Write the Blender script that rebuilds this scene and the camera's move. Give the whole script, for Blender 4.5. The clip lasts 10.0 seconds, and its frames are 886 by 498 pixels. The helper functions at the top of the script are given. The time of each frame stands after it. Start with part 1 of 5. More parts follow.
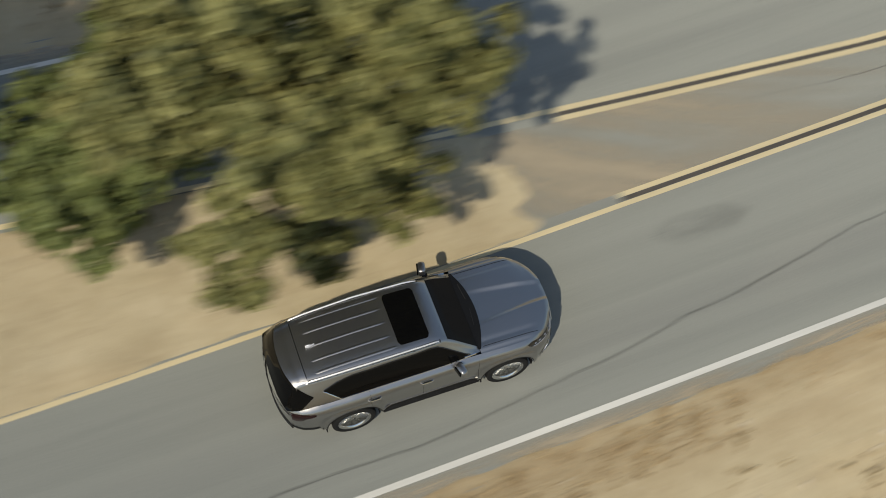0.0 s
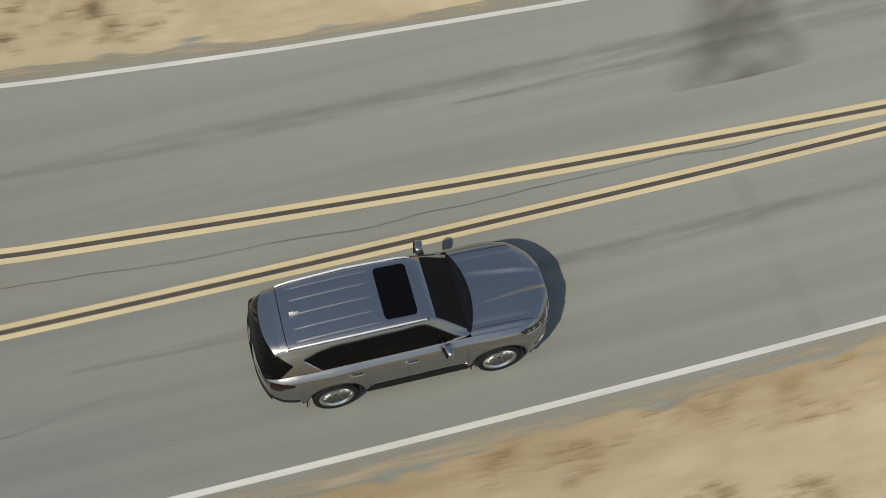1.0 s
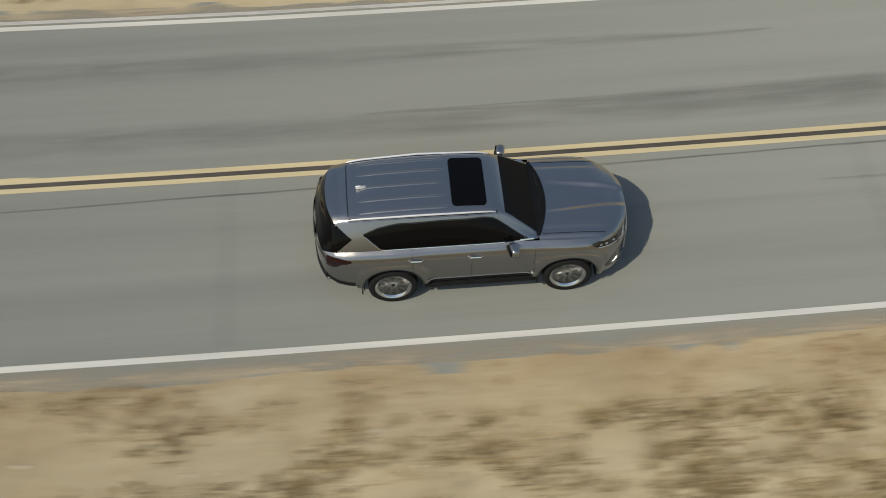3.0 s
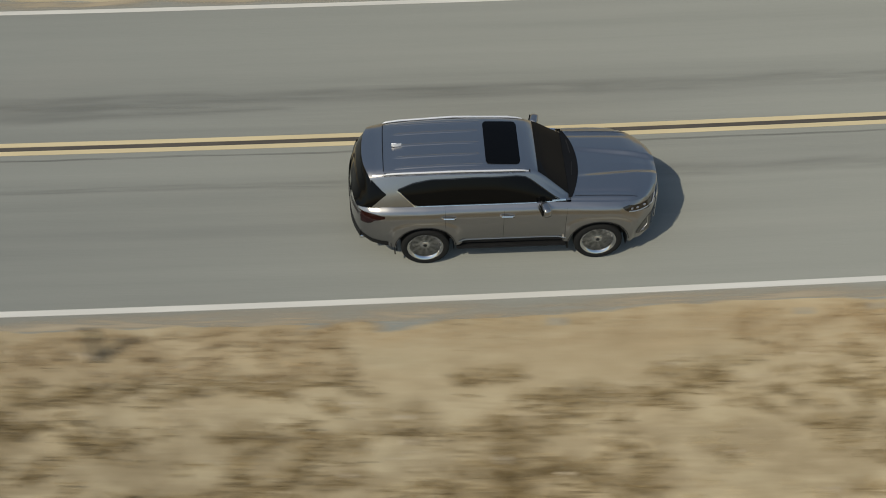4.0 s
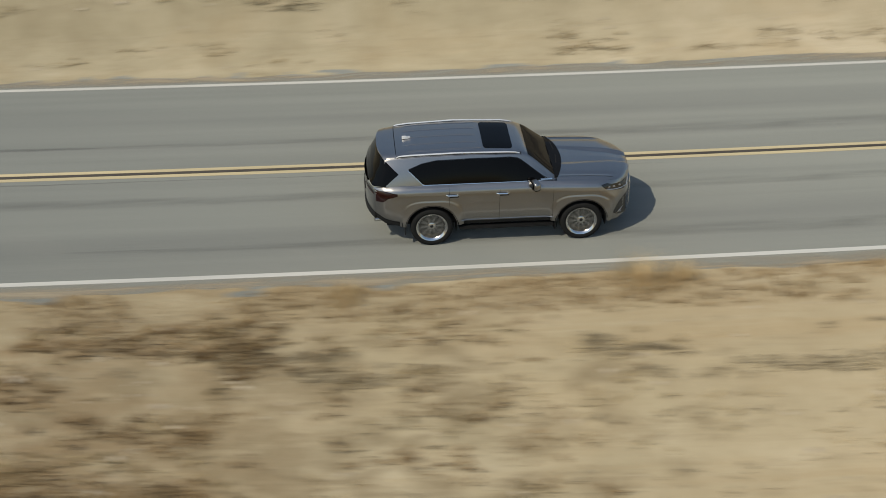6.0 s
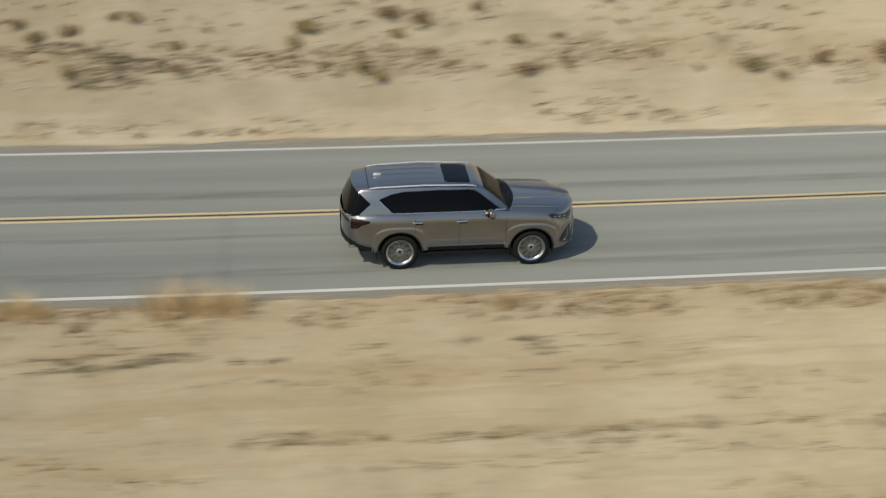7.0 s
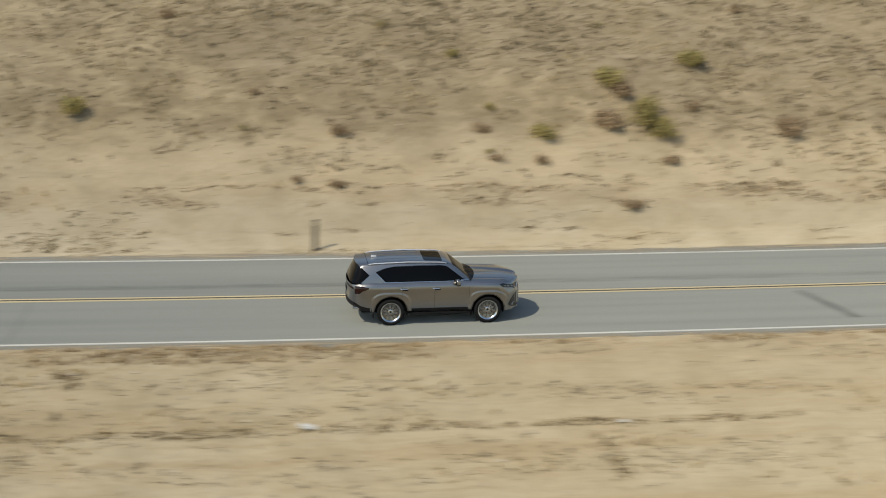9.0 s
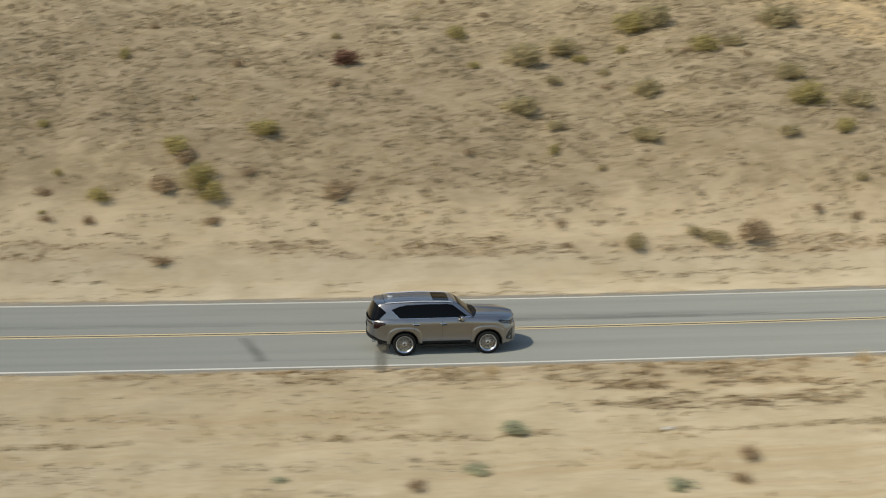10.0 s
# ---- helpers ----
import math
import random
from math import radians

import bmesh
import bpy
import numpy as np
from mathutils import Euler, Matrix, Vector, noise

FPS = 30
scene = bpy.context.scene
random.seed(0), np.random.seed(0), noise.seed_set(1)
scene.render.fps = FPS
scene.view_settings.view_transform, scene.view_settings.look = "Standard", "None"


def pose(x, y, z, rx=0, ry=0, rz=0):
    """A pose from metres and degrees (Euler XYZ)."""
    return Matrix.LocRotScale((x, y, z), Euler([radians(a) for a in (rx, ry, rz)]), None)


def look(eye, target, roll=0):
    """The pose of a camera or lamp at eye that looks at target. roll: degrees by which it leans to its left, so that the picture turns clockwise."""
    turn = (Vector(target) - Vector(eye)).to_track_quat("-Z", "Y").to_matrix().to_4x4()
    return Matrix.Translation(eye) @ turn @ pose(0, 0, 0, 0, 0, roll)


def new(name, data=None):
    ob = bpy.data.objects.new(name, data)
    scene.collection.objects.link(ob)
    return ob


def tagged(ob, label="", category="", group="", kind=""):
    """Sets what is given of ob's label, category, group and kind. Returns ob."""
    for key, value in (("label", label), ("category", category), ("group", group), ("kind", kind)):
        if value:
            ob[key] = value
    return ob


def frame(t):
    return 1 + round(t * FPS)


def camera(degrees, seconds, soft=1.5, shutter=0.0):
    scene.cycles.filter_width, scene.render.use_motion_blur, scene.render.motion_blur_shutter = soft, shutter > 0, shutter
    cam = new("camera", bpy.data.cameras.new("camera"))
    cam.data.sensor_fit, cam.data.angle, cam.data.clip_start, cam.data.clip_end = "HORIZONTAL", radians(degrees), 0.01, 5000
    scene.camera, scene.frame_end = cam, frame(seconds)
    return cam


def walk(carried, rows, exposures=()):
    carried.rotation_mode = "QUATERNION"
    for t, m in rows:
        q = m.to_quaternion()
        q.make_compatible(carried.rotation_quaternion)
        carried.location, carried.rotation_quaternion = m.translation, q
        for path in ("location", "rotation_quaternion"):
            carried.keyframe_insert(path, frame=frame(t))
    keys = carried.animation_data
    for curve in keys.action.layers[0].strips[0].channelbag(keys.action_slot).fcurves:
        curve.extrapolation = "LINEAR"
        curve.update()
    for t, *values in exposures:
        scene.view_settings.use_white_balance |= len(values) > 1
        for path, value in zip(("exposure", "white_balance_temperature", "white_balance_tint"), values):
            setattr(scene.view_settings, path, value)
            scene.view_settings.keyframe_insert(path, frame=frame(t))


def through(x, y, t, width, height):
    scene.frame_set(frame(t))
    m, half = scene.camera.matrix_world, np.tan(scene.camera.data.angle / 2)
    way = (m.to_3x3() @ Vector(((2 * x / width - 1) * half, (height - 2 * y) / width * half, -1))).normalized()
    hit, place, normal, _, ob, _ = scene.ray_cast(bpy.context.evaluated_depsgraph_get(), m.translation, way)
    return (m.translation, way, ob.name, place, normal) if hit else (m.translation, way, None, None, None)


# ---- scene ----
CAM = camera(37.4, 10.0, soft=0.85, shutter=0.6)
CAMERA_ROWS = (
    (0.0, look((-3.426, -9.244, 21.622), (0.384, -0.034, 4.282), 1.08)),
    (0.5, look((6.136, -9.951, 20.974), (9.394, -0.172, 3.835), 1.08)),
    (1.0, look((15.709, -10.492, 20.309), (18.355, -0.123, 3.412), 0.60)),
    (1.5, look((25.190, -10.927, 19.664), (27.151, -0.086, 2.972), 0.50)),
    (2.0, look((34.599, -11.229, 18.945), (35.816, 0.013, 2.449), -0.07)),
    (2.5, look((43.921, -11.364, 18.219), (44.417, 0.301, 1.981), -0.59)),
    (3.0, look((53.163, -11.373, 17.547), (53.108, 0.892, 1.750), -0.41)),
    (3.5, look((62.319, -11.348, 16.955), (61.847, 1.469, 1.609), -0.16)),
    (4.0, look((71.464, -11.457, 16.358), (70.691, 1.894, 1.486), 0.07)),
    (4.5, look((80.660, -11.630, 15.754), (79.728, 2.535, 1.665), 0.56)),
    (5.0, look((89.921, -11.923, 15.117), (88.769, 3.146, 2.017), 0.62)),
    (5.5, look((99.234, -12.201, 14.471), (97.889, 3.624, 2.315), 0.15)),
    (6.0, look((108.620, -12.558, 13.837), (107.123, 3.975, 2.682), 0.17)),
    (6.5, look((118.096, -12.926, 13.334), (116.538, 4.270, 3.240), 0.57)),
    (7.0, look((127.642, -13.274, 13.028), (126.153, 4.541, 4.061), 1.09)),
    (7.5, look((137.226, -13.654, 12.790), (135.806, 4.712, 5.000), 1.41)),
    (8.0, look((146.919, -14.094, 12.619), (145.341, 4.640, 5.797), 1.40)),
    (8.5, look((156.838, -14.467, 12.693), (154.766, 4.465, 6.515), 1.29)),
    (9.0, look((166.971, -15.072, 12.848), (164.436, 3.950, 7.213), 1.23)),
    (9.5, look((177.270, -15.695, 13.073), (174.290, 3.401, 8.080), 1.04)),
    (10.0, look((187.460, -16.067, 13.723), (184.099, 3.068, 9.116), 0.76)),
)
CAR_ROWS = (
    (0.0, pose(0.000, 0.287, 0, 0, 0, -1.827)),
    (0.5, pose(8.886, 0.166, 0, 0, 0, -0.460)),
    (1.0, pose(17.797, 0.257, 0, 0, 0, 0.899)),
    (1.5, pose(26.731, 0.536, 0, 0, 0, 2.022)),
    (2.0, pose(35.684, 0.964, 0, 0, 0, 2.968)),
    (2.5, pose(44.654, 1.534, 0, 0, 0, 3.812)),
    (3.0, pose(53.642, 2.217, 0, 0, 0, 4.548)),
    (3.5, pose(62.644, 3.028, 0, 0, 0, 5.318)),
    (4.0, pose(71.658, 3.985, 0, 0, 0, 6.146)),
    (4.5, pose(80.679, 5.094, 0, 0, 0, 7.111)),
    (5.0, pose(89.711, 6.322, 0, 0, 0, 8.122)),
    (5.5, pose(98.744, 7.709, 0, 0, 0, 9.119)),
    (6.0, pose(107.779, 9.246, 0, 0, 0, 10.100)),
    (6.5, pose(116.812, 10.930, 0, 0, 0, 11.029)),
    (7.0, pose(125.846, 12.741, 0, 0, 0, 11.861)),
    (7.5, pose(134.876, 14.690, 0, 0, 0, 12.717)),
    (8.0, pose(143.896, 16.798, 0, 0, 0, 13.763)),
    (8.5, pose(152.781, 19.097, 0, 0, 0, 15.350)),
    (9.0, pose(161.890, 21.494, 0, 0, 0, 16.433)),
    (9.5, pose(171.029, 23.964, 0, 0, 0, 16.200)),
    (10.0, pose(180.008, 26.558, 0, 0, 0, 17.700)),
)

walk(CAM, CAMERA_ROWS, ((0, 0.02), (2, -0.06), (5, -0.15), (7, -0.10), (9, -0.02), (10, 0.03)))

# ---- light ----
SUN_AZ, SUN_EL = radians(226), radians(51.3)
to_sun = Vector((math.cos(SUN_EL) * math.cos(SUN_AZ), math.cos(SUN_EL) * math.sin(SUN_AZ), math.sin(SUN_EL)))
world = bpy.data.worlds.new("sky")
scene.world = world
world.use_nodes = True
sky = world.node_tree.nodes.new("ShaderNodeTexSky")
sky.sky_type, sky.sun_disc = "NISHITA", False
sky.sun_elevation, sky.sun_rotation = SUN_EL, math.atan2(to_sun.x, to_sun.y)
sky.dust_density = 1.0
sky.air_density = 1.35
backdrop_node = world.node_tree.nodes["Background"]
backdrop_node.inputs["Strength"].default_value = 0.12
world.node_tree.links.new(sky.outputs[0], backdrop_node.inputs[0])
sun_data = bpy.data.lights.new("sun", "SUN")
sun_data.energy, sun_data.angle, sun_data.color = 3.36, radians(0.8), (1.0, 0.925, 0.765)
sun = new("sun", sun_data)
sun.matrix_world = look(to_sun * 200, (0, 0, 0))

# ---- the road's line: a gentle left bend ----
BEND = 0.0016
S_IN, S_OUT = -80.0, 330.0
NEAR_LINE = -1.85


def road_point(s):
    """Centre reference and heading at s metres along the road."""
    c = min(max(s, S_IN), S_OUT)
    th = BEND * c
    return math.sin(th) / BEND + (s - c) * math.cos(th), (1 - math.cos(th)) / BEND + (s - c) * math.sin(th), th


def at(s, d, z=0.0):
    """World place of s along, d to the left of the reference line."""
    x, y, th = road_point(s)
    return Vector((x - d * math.sin(th), y + d * math.cos(th), z))


def lane(table):
    ss, ds = zip(*table)
    return lambda s: np.interp(s, ss, ds)


far_line = lane(((-200, 22), (-80, 16), (-30, 12), (-10, 9.75), (-4, 9.25), (2, 8.5), (6, 8.2), (12.5, 7.55), (17, 7.2), (23, 6.87), (28.5, 6.64), (34, 6.4), (40, 6.2), (50, 6.03), (62, 5.98), (180, 5.95), (202, 6.06), (900, 6.06)))
upper_yellow = lane(((-200, 15), (-60, 11.5), (-20, 7.2), (-6.5, 5.61), (3.6, 4.43), (11.5, 3.56), (19.5, 3.0), (28.5, 2.50), (36.6, 2.19), (45, 2.03), (60, 2.0), (900, 2.02)))
lower_yellow = lane(((-200, 1.74), (-7, 1.86), (5, 1.99), (20, 2.02), (60, 2.0), (178, 1.98), (200, 2.12), (900, 2.12)))
profile = lane(((-3000, -30), (-400, -9), (-60, -6), (-25, -3.6), (-10, -1.8), (-5.8, -0.95), (-3.7, -0.25), (-2.75, 0), (6.85, 0), (7.3, 0.12), (8.1, 0.5), (8.3, 0.86), (10.5, 2.5), (12.5, 3.9), (15, 5.3), (18, 6.7), (20.5, 7.8), (30, 11), (60, 18), (500, 45)))


def value_noise(x, y, seed=0):
    xi, yi = np.floor(x).astype(np.int64), np.floor(y).astype(np.int64)
    fx, fy = x - xi, y - yi
    fx, fy = fx * fx * (3 - 2 * fx), fy * fy * (3 - 2 * fy)

    def h(a, b):
        n = (a * 374761393 + b * 668265263 + seed * 974634777) & 0x7FFFFFFF
        n = ((n ^ (n >> 13)) * 1274126177) & 0x7FFFFFFF
        return ((n ^ (n >> 16)) & 0xFFFF) / 32767.5 - 1
    return (h(xi, yi) * (1 - fx) + h(xi + 1, yi) * fx) * (1 - fy) + (h(xi, yi + 1) * (1 - fx) + h(xi + 1, yi + 1) * fx) * fy


def smooth(a, b, x):
    t = np.clip((x - a) / (b - a), 0, 1)
    return t * t * (3 - 2 * t)


def near_edge(s):
    return NEAR_LINE - 0.40 + 0.09 * value_noise(s * 0.35, s * 0 + 3.1, 5) + 0.05 * value_noise(s * 1.7, s * 0 + 7.7, 6)


def far_edge(s):
    return far_line(s) + 0.42 + 0.22 * smooth(100, 135, s) + 0.18 * value_noise(s * 0.3, s * 0 + 1.3, 7) + 0.10 * value_noise(s * 1.9, s * 0 + 2.7, 8)


def ground_z(s, d):
    """Height of the earth at (s, d), arrays."""
    s, d = np.asarray(s, float), np.asarray(d, float)
    q = d - (far_line(s) - 5.98) * smooth(2, 5.9, d)
    z = profile(q)
    near, far = near_edge(s), far_edge(s)
    away = np.maximum(near - d, d - far)
    rough = smooth(0.1, 2.5, away)
    fade = 1 - smooth(60, 140, np.abs(d))
    z = z + rough * fade * (0.10 * value_noise(s * 0.6, d * 0.6, 1) + 0.055 * value_noise(s * 1.7, d * 1.9, 2) + 0.015 * value_noise(s * 4.1, d * 4.3, 3))
    hill = smooth(9, 14, q) * fade
    z = z + hill * (0.5 * value_noise(s * 0.11, d * 0.13, 4) + 0.18 * value_noise(s * 0.45, d * 0.5, 9) + 0.04 * value_noise(s * 2.3, d * 2.3, 12))
    lip = 0.02 + 0.03 * value_noise(s * 2.9, d * 2.9, 11)
    cover = smooth(-0.22, 0.06, away)
    return np.where(away > 0.06, z + lip * (1 - 0.5 * rough), (z + lip) * cover - 0.14 * (1 - cover))


def ground_at(s, d):
    return float(ground_z(np.array([s]), np.array([d]))[0])


# ---- materials ----
class Nodes:
    """Short hand for a node tree."""

    def __init__(self, name):
        self.mat = bpy.data.materials.new(name)
        self.mat.use_nodes = True
        self.tree = self.mat.node_tree
        self.bsdf = self.tree.nodes["Principled BSDF"]

    def add(self, kind, **values):
        node = self.tree.nodes.new(kind)
        for key, value in values.items():
            node.inputs[key].default_value = value
        return node

    def link(self, a, b):
        self.tree.links.new(a, b)

    def coords(self, which="Object", scale=(1, 1, 1)):
        src = self.tree.nodes.new("ShaderNodeTexCoord")
        m = self.tree.nodes.new("ShaderNodeMapping")
        m.inputs["Scale"].default_value = scale
        self.link(src.outputs[which], m.inputs[0])
        return m.outputs[0]

    def noise(self, co, scale, detail=4, rough=0.55, distortion=0.0):
        n = self.add("ShaderNodeTexNoise", Scale=scale, Detail=detail, Roughness=rough, Distortion=distortion)
        self.link(co, n.inputs["Vector"])
        return n.outputs[0]

    def ramp(self, fac, stops):
        r = self.tree.nodes.new("ShaderNodeValToRGB")
        els = r.color_ramp.elements
        while len(els) < len(stops):
            els.new(0.5)
        for el, (pos, col) in zip(els, stops):
            el.position = pos
            el.color = (*col, 1) if len(col) == 3 else col
        self.link(fac, r.inputs[0])
        return r.outputs[0]

    def grey(self, fac, a, b, lo=0.0, hi=1.0):
        m = self.tree.nodes.new("ShaderNodeMapRange")
        for i, v in zip((1, 2, 3, 4), (a, b, lo, hi)):
            m.inputs[i].default_value = v
        self.link(fac, m.inputs[0])
        return m.outputs[0]

    def mix(self, fac, a, b, blend="MIX"):
        m = self.tree.nodes.new("ShaderNodeMix")
        m.data_type, m.blend_type = "RGBA", blend
        for sock, v in ((m.inputs[0], fac), (m.inputs[6], a), (m.inputs[7], b)):
            if isinstance(v, (int, float)):
                sock.default_value = v
            elif isinstance(v, tuple):
                sock.default_value = (*v, 1)
            else:
                self.link(v, sock)
        return m.outputs[2]

    def math(self, op, a, b=0.0):
        m = self.tree.nodes.new("ShaderNodeMath")
        m.operation = op
        for sock, v in zip(m.inputs, (a, b)):
            if isinstance(v, (int, float)):
                sock.default_value = v
            else:
                self.link(v, sock)
        return m.outputs[0]

    def bump(self, height, strength, distance):
        b = self.add("ShaderNodeBump", Strength=strength, Distance=distance)
        self.link(height, b.inputs["Height"])
        self.link(b.outputs[0], self.bsdf.inputs["Normal"])

    def set(self, **values):
        for key, value in values.items():
            sock = self.bsdf.inputs[key.replace("_", " ")]
            if hasattr(value, "is_output"):
                self.link(value, sock)
            elif isinstance(value, tuple):
                sock.default_value = (*value, 1)
            else:
                sock.default_value = value
        return self.mat


def plain(name, col, rough=0.6, metal=0.0, coat=0.0, grain=0.12, scale=8.0, shine=0.5):
    n = Nodes(name)
    co = n.coords()
    f = n.noise(co, scale, 5)
    c = n.mix(n.grey(f, 0.3, 0.7), tuple(v * (1 - grain) for v in col), tuple(min(1, v * (1 + grain)) for v in col))
    n.set(Base_Color=c, Metallic=metal, Coat_Weight=coat, Specular_IOR_Level=shine, Roughness=n.grey(f, 0.2, 0.8, rough * 0.88, min(1, rough * 1.12)))
    return n.mat


def asphalt_material():
    n = Nodes("worn_asphalt")
    uv = n.coords("UV")
    lengthwise = n.coords("UV", (0.035, 1.1, 1))
    tracks = n.coords("UV", (0.012, 0.75, 1))
    fine, streak, wide = n.noise(uv, 38, 6, 0.7), n.noise(lengthwise, 1.0, 6, 0.6), n.noise(tracks, 1.0, 3, 0.5)
    blotch = n.noise(n.coords("UV", (0.25, 0.5, 1)), 0.8, 5, 0.62, 0.5)
    c = n.ramp(streak, ((0.25, (0.161, 0.166, 0.143)), (0.5, (0.227, 0.232, 0.199)), (0.75, (0.265, 0.270, 0.232))))
    c = n.mix(n.grey(wide, 0.52, 0.72, 0, 0.55), c, (0.125, 0.126, 0.116))
    c = n.mix(n.grey(blotch, 0.55, 0.8, 0, 0.4), c, (0.255, 0.245, 0.205))
    c = n.mix(0.35, c, n.ramp(fine, ((0.3, (0.09, 0.09, 0.08)), (0.7, (0.33, 0.33, 0.295)))))
    n.bump(fine, 0.35, 0.006)
    return n.set(Base_Color=c, Roughness=n.grey(streak, 0.2, 0.8, 0.72, 0.9), Specular_IOR_Level=0.4, Diffuse_Roughness=1.0)


def earth_material():
    n = Nodes("dry_sandy_earth")
    uv = n.coords("UV")
    sep = n.tree.nodes.new("ShaderNodeSeparateXYZ")
    n.link(uv, sep.inputs[0])
    s, d = sep.outputs[0], sep.outputs[1]
    big, mid, fine = n.noise(uv, 0.09, 4), n.noise(uv, 0.55, 6, 0.62, 0.4), n.noise(uv, 5.0, 8, 0.7)
    patch = n.noise(n.coords("UV", (0.8, 1.5, 1)), 1.15, 8, 0.68, 0.6)
    strands = n.noise(n.coords("UV", (0.2, 2.2, 1)), 1.3, 8, 0.72)
    c = n.ramp(mid, ((0.3, (0.345, 0.283, 0.172)), (0.52, (0.44, 0.374, 0.240)), (0.72, (0.52, 0.449, 0.306))))
    c = n.mix(n.grey(big, 0.48, 0.68, 0, 0.6), c, (0.368, 0.295, 0.175))
    verge = n.math("MULTIPLY", n.math("MULTIPLY", n.grey(d, -4.1, -2.7), n.grey(d, 0.0, -1.0)), n.grey(n.noise(n.coords("UV", (0.35, 1.6, 1)), 1.0, 6, 0.7), 0.38, 0.58, 0.3, 0.9))
    c = n.mix(verge, c, (0.285, 0.213, 0.115))
    # rusty brown band along the bank's step, its shade line put into the colour
    ledge_shade = n.math("MULTIPLY", n.math("MULTIPLY", n.grey(d, 8.4, 8.65), n.grey(d, 9.5, 9.1)), n.math("MULTIPLY", n.grey(s, 95, 112), n.grey(n.noise(n.coords("UV", (0.4, 1.2, 1)), 1.0, 6, 0.7), 0.40, 0.60, 0.1, 0.85)))
    pale = n.math("MULTIPLY", n.math("MULTIPLY", n.grey(s, 108, 122), n.grey(s, 142, 165, 1.0, 0.75)), n.math("MAXIMUM", n.math("MULTIPLY", n.grey(d, 6.2, 6.6), n.grey(d, 14.0, 10.0)), 0.45))
    c = n.mix(n.math("MULTIPLY", pale, n.grey(mid, 0.3, 0.7, 0.3, 0.75)), c, (0.575, 0.488, 0.355))
    bank = n.math("MULTIPLY", n.math("MULTIPLY", n.grey(d, 8.6, 9.4), n.grey(d, 13.0, 11.2)), n.math("MULTIPLY", n.grey(s, 138, 150), n.grey(mid, 0.35, 0.65, 0.25, 0.6)))
    c = n.mix(bank, c, (0.52, 0.405, 0.25))
    c = n.mix(n.math("MULTIPLY", ledge_shade, 0.6), c, (0.33, 0.24, 0.14))
    ochre = n.noise(n.coords("UV", (0.22, 0.5, 1)), 1.0, 6, 0.65, 0.5)
    dull = n.noise(n.coords("UV", (0.3, 0.75, 1)), 1.3, 7, 0.7, 0.4)
    c = n.mix(n.grey(ochre, 0.50, 0.68, 0, 0.4), c, (0.44, 0.325, 0.175))
    c = n.mix(n.grey(dull, 0.53, 0.70, 0, 0.45), c, (0.315, 0.27, 0.165))
    # dead grass and litter: thick on the hill and along one stretch of the verge
    ragged = n.math("ADD", d, n.math("MULTIPLY", n.math("SUBTRACT", n.noise(uv, 0.35, 5, 0.65), 0.5), 5.0))
    hill = n.math("MULTIPLY", n.grey(ragged, 10.2, 12.4), n.grey(s, 134, 152, 0.3, 1.0))
    stretch = n.math("MULTIPLY", n.math("MULTIPLY", n.grey(s, 48, 62), n.grey(s, 118, 104)), n.math("MULTIPLY", n.grey(d, -2.5, -4.2), n.grey(d, -26, -13)))
    cover = n.math("MAXIMUM", n.math("MULTIPLY", hill, 0.85), n.math("MULTIPLY", stretch, 0.9))
    edge = n.math("SUBTRACT", 0.62, n.math("MULTIPLY", cover, 0.235))
    mottle = n.noise(n.coords("UV", (0.33, 0.5, 1)), 0.9, 8, 0.68, 0.5)
    c = n.mix(n.math("MULTIPLY", hill, 0.85), c, n.ramp(mottle, ((0.36, (0.46, 0.366, 0.228)), (0.5, (0.368, 0.284, 0.168)), (0.63, (0.258, 0.197, 0.116)))))
    worn = n.noise(n.coords("UV", (0.05, 0.085, 1)), 1.0, 5, 0.6, 0.6)
    c = n.mix(n.math("MULTIPLY", hill, n.grey(worn, 0.47, 0.60, 0, 0.55)), c, (0.262, 0.208, 0.138))
    cut = n.math("MULTIPLY", n.grey(s, 201, 207), n.grey(n.math("ADD", ragged, n.math("MULTIPLY", s, 0.5)), 126.5, 129.0))
    c = n.mix(n.math("MULTIPLY", cut, 0.8), c, (0.50, 0.365, 0.19))
    ruts = n.math("MULTIPLY", n.grey(n.noise(n.coords("UV", (0.05, 1.35, 1)), 1.0, 5, 0.6, 0.3), 0.50, 0.64, 0.18, 0.8), n.math("MULTIPLY", n.math("MULTIPLY", n.grey(d, -2.9, -3.6), n.grey(d, -40, -18)), n.grey(s, 100, 112)))
    c = n.mix(ruts, c, (0.37, 0.28, 0.155))
    litter = n.math("SUBTRACT", patch, edge)
    c = n.mix(n.grey(litter, 0.0, 0.14, 0, 0.76), c, n.ramp(fine, ((0.3, (0.165, 0.125, 0.066)), (0.6, (0.245, 0.190, 0.104)), (0.8, (0.33, 0.262, 0.152)))))
    rust = n.math("MULTIPLY", n.math("MULTIPLY", n.grey(s, 84, 92), n.grey(s, 106, 98)), n.math("MULTIPLY", n.math("MULTIPLY", n.grey(d, -2.6, -3.6), n.grey(d, -16, -10)), n.grey(n.noise(n.coords("UV", (0.7, 1.6, 1)), 1.2, 6, 0.66, 0.5), 0.38, 0.56, 0.15, 0.85)))
    c = n.mix(rust, c, (0.255, 0.165, 0.078))
    c = n.mix(n.grey(strands, 0.54, 0.72, 0, 0.42), c, (0.24, 0.185, 0.108))
    c = n.mix(0.22, c, n.ramp(fine, ((0.25, (0.20, 0.15, 0.09)), (0.5, (0.41, 0.33, 0.215)), (0.75, (0.60, 0.51, 0.37)))))
